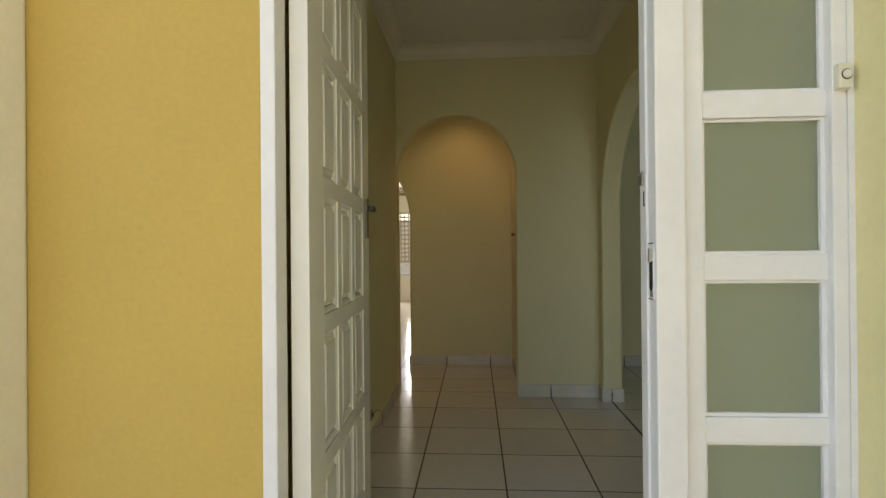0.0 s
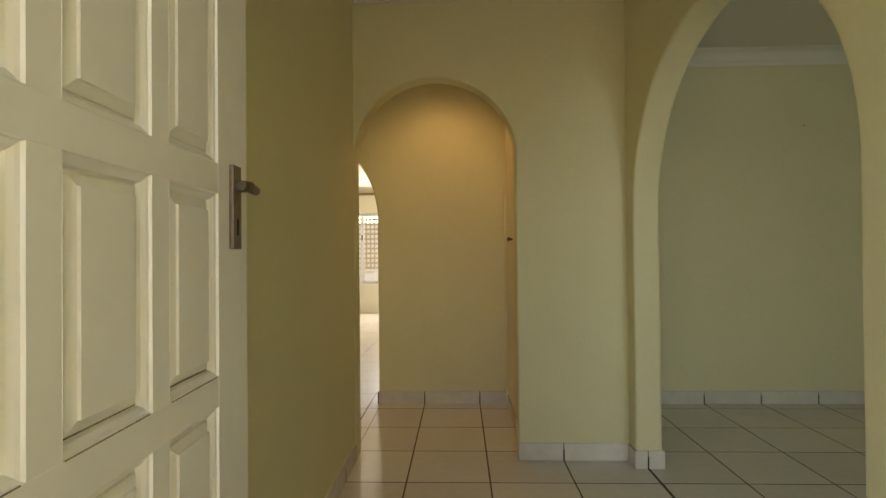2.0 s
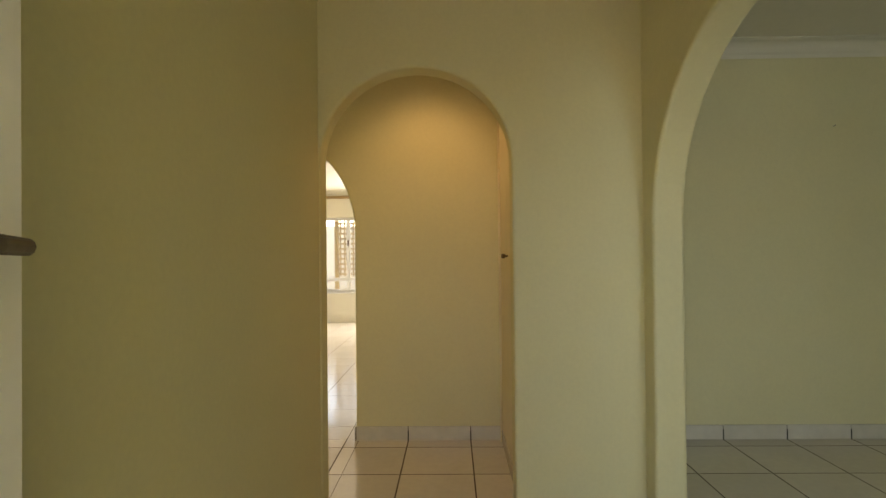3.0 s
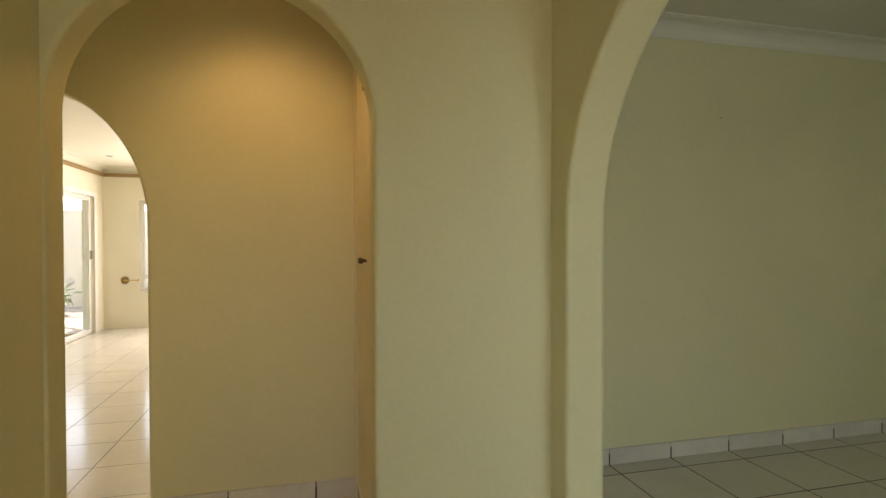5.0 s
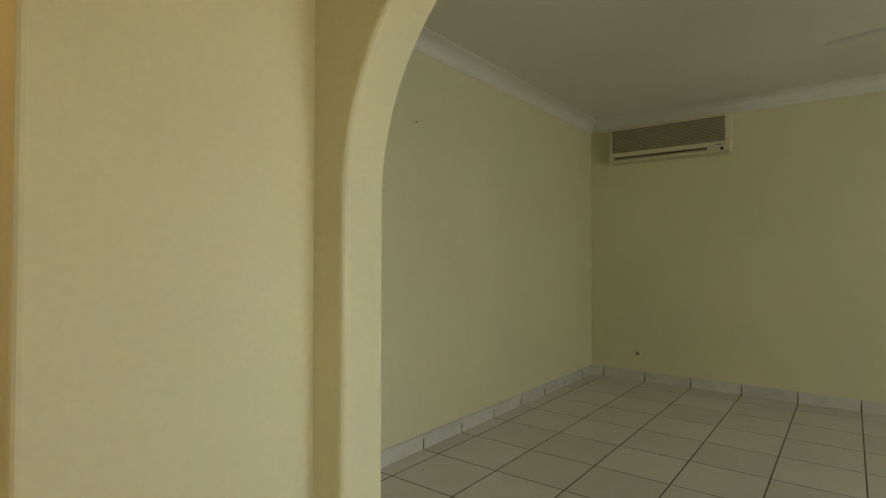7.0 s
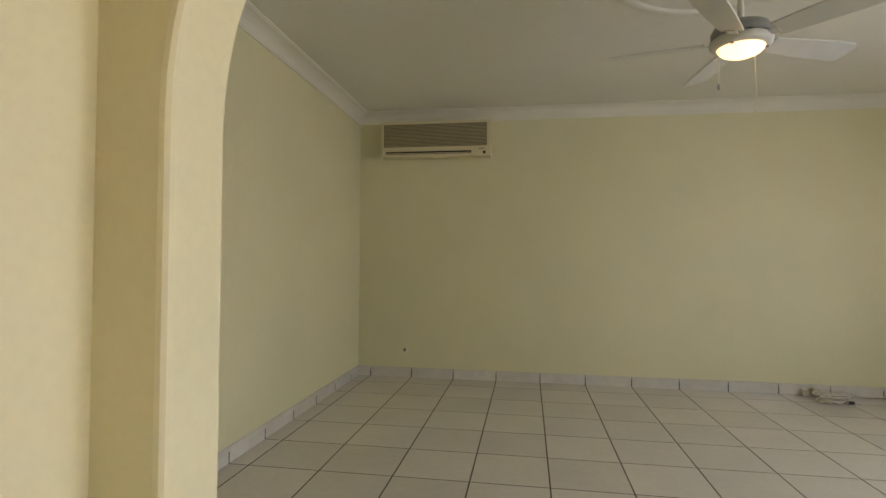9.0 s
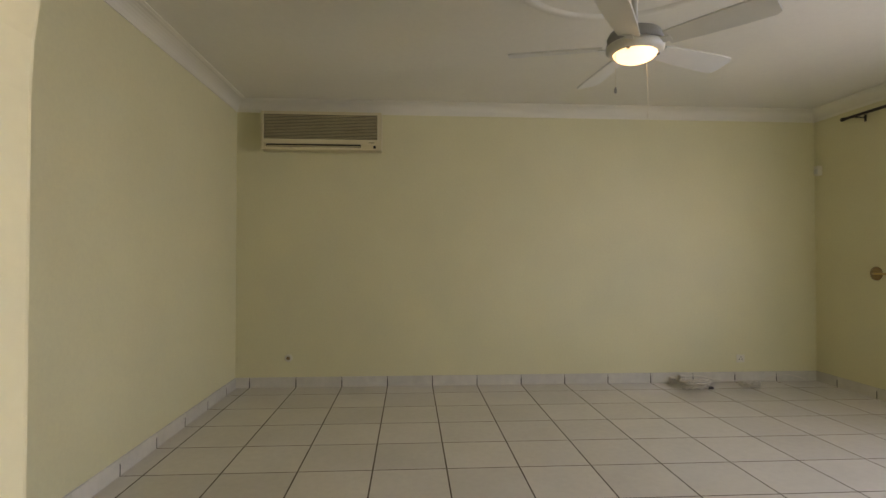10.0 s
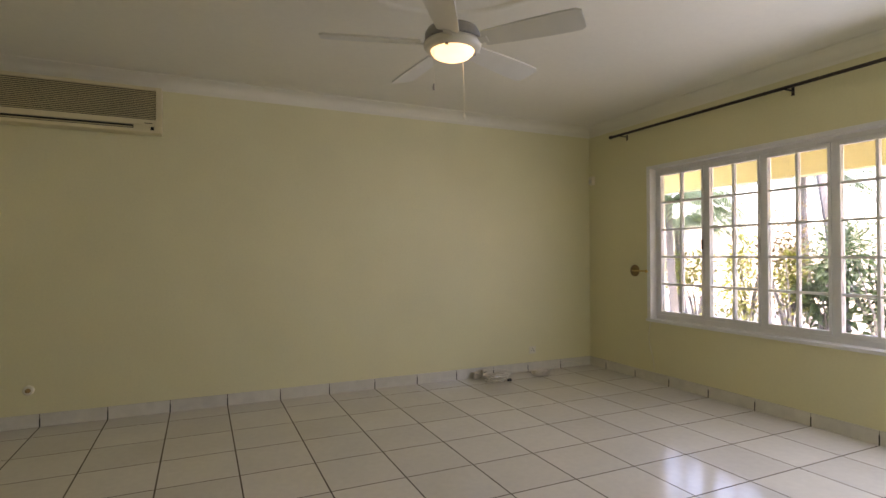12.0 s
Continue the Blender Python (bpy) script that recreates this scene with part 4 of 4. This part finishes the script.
def skirting(name, along, fixed, face, s0, s1, joints=True, label="white glazed skirting tiles with dark joints"):
    """Skirting tiles on a wall: 'along' x or y from s0 to s1, standing out from 'fixed' towards 'face' (+1 or -1)."""
    t = 0.010

    def slab(a, b, lo, hi, z0, z1):
        lo, hi = sorted((fixed + face * lo, fixed + face * hi))
        return box(a, b, lo, hi, z0, z1) if along == 'x' else box(lo, hi, a, b, z0, z1)

    base = part(name, slab(s0, s1, -0.002, t * 0.55, -0.003, SH - 0.002), GROUT)
    tagged(base, label, "skirting", kind="structure")
    cuts = [s0] + [k * T for k in range(math.ceil(s0 / T), math.floor(s1 / T) + 1) if s0 + 0.02 < k * T < s1 - 0.02] + [s1]
    for a, b in zip(cuts, cuts[1:]):
        if a > s0 and joints:
            part("joint", slab(a - 0.004, a + 0.004, 0.0, t * 1.05, 0.001, SH * 0.70), JOINT, base)
        part("skirting_tile", slab(a + (GAP / 2 if a > s0 else 0), b - (GAP / 2 if b < s1 else 0), 0.0, t, 0.001, SH), SKIRT, base)
    return base


skirting("baseboard_living_north", 'x', YN, -1, XW, XE)
skirting("baseboard_living_east", 'y', XE, -1, YS, YN - 0.01)
skirting("baseboard_living_south", 'x', YS, 1, XW, XE - 0.01)
skirting("baseboard_living_west_a", 'y', XW, 1, -0.996, YN - 0.01)
skirting("baseboard_living_west_b", 'y', XW, 1, YS + 0.01, -2.56)
skirting("baseboard_hall_end", 'x', -0.92, -1, 0.166, 0.742)
skirting("baseboard_hall_left", 'y', -0.70, 1, -3.44, -0.93)
skirting("baseboard_hall_right", 'y', 0.742, -1, -3.44, -2.53)
skirting("baseboard_hall_stub", 'y', 0.742, -1, -1.024, -0.932)
skirting("baseboard_arch_jamb", 'x', -1.026, -1, 0.735, 0.882)
skirting("baseboard_passage_end", 'x', YN, -1, -0.733, CX - 0.01)
skirting("baseboard_far_jamb", 'y', -0.735, -1, YN - 0.008, FY0)

floor = empty("floor", (0, 0, 0))
tagged(floor, "glazed cream ceramic floor tiles with dark grout", "floor", kind="structure")
meshes = {}


def tile_mesh(w, d):
    key = (round(w, 4), round(d, 4))
    if key not in meshes:
        bm = bmesh.new()
        c = 0.0018
        rings = [[bm.verts.new((x, y, z)) for x, y in ((i, i), (w - i, i), (w - i, d - i), (i, d - i))] for i, z in ((0, -0.012), (0, -0.0016), (c, 0.0))]
        for a, b in zip(rings, rings[1:]):
            for k in range(4):
                bm.faces.new((a[k], a[(k + 1) % 4], b[(k + 1) % 4], b[k]))
        bm.faces.new(rings[-1])
        me = bpy.data.meshes.new("tile")
        bm.to_mesh(me)
        bm.free()
        me.materials.append(TILE)
        meshes[key] = me
    return meshes[key]


def lay(x0, x1, y0, y1):
    """Single tiles over a rectangle, cut at its edges."""
    for i in range(math.floor(x0 / T), math.ceil(x1 / T)):
        for j in range(math.floor(y0 / T), math.ceil(y1 / T)):
            a, b = max(i * T + GAP / 2, x0), min((i + 1) * T - GAP / 2, x1)
            c, d = max(j * T + GAP / 2, y0), min((j + 1) * T - GAP / 2, y1)
            if b - a > 0.008 and d - c > 0.008:
                ob = new("tile", tile_mesh(b - a, d - c))
                ob.parent = floor
                ob.location = (a, c, 0)


lay(XW - 0.066, XE + 0.02, YS - 0.02, YN + 0.02)
lay(-0.72, XW - 0.0665, -3.55, YN + 0.02)
lay(-2.42, -0.7205, -0.82, YN + 0.02)

# the far room's tiles, joined
bm = bmesh.new()
for i in range(math.floor(FX0 / T), math.ceil(FX1 / T)):
    for j in range(0, math.ceil(FY1 / T)):
        a, b = max(i * T + GAP / 2, FX0 - 0.02), min((i + 1) * T - GAP / 2, FX1 + 0.02)
        c, d = max(j * T + GAP / 2, YN + 0.021), min((j + 1) * T - GAP / 2, FY1 + 0.02)
        if b - a > 0.01 and d - c > 0.01:
            add_box(bm, a, b, c, d, -0.012, 0.0)
tagged(part("floor_far_room", bm, TILE), "glazed cream ceramic tiles of the far room", "floor", kind="stuff")
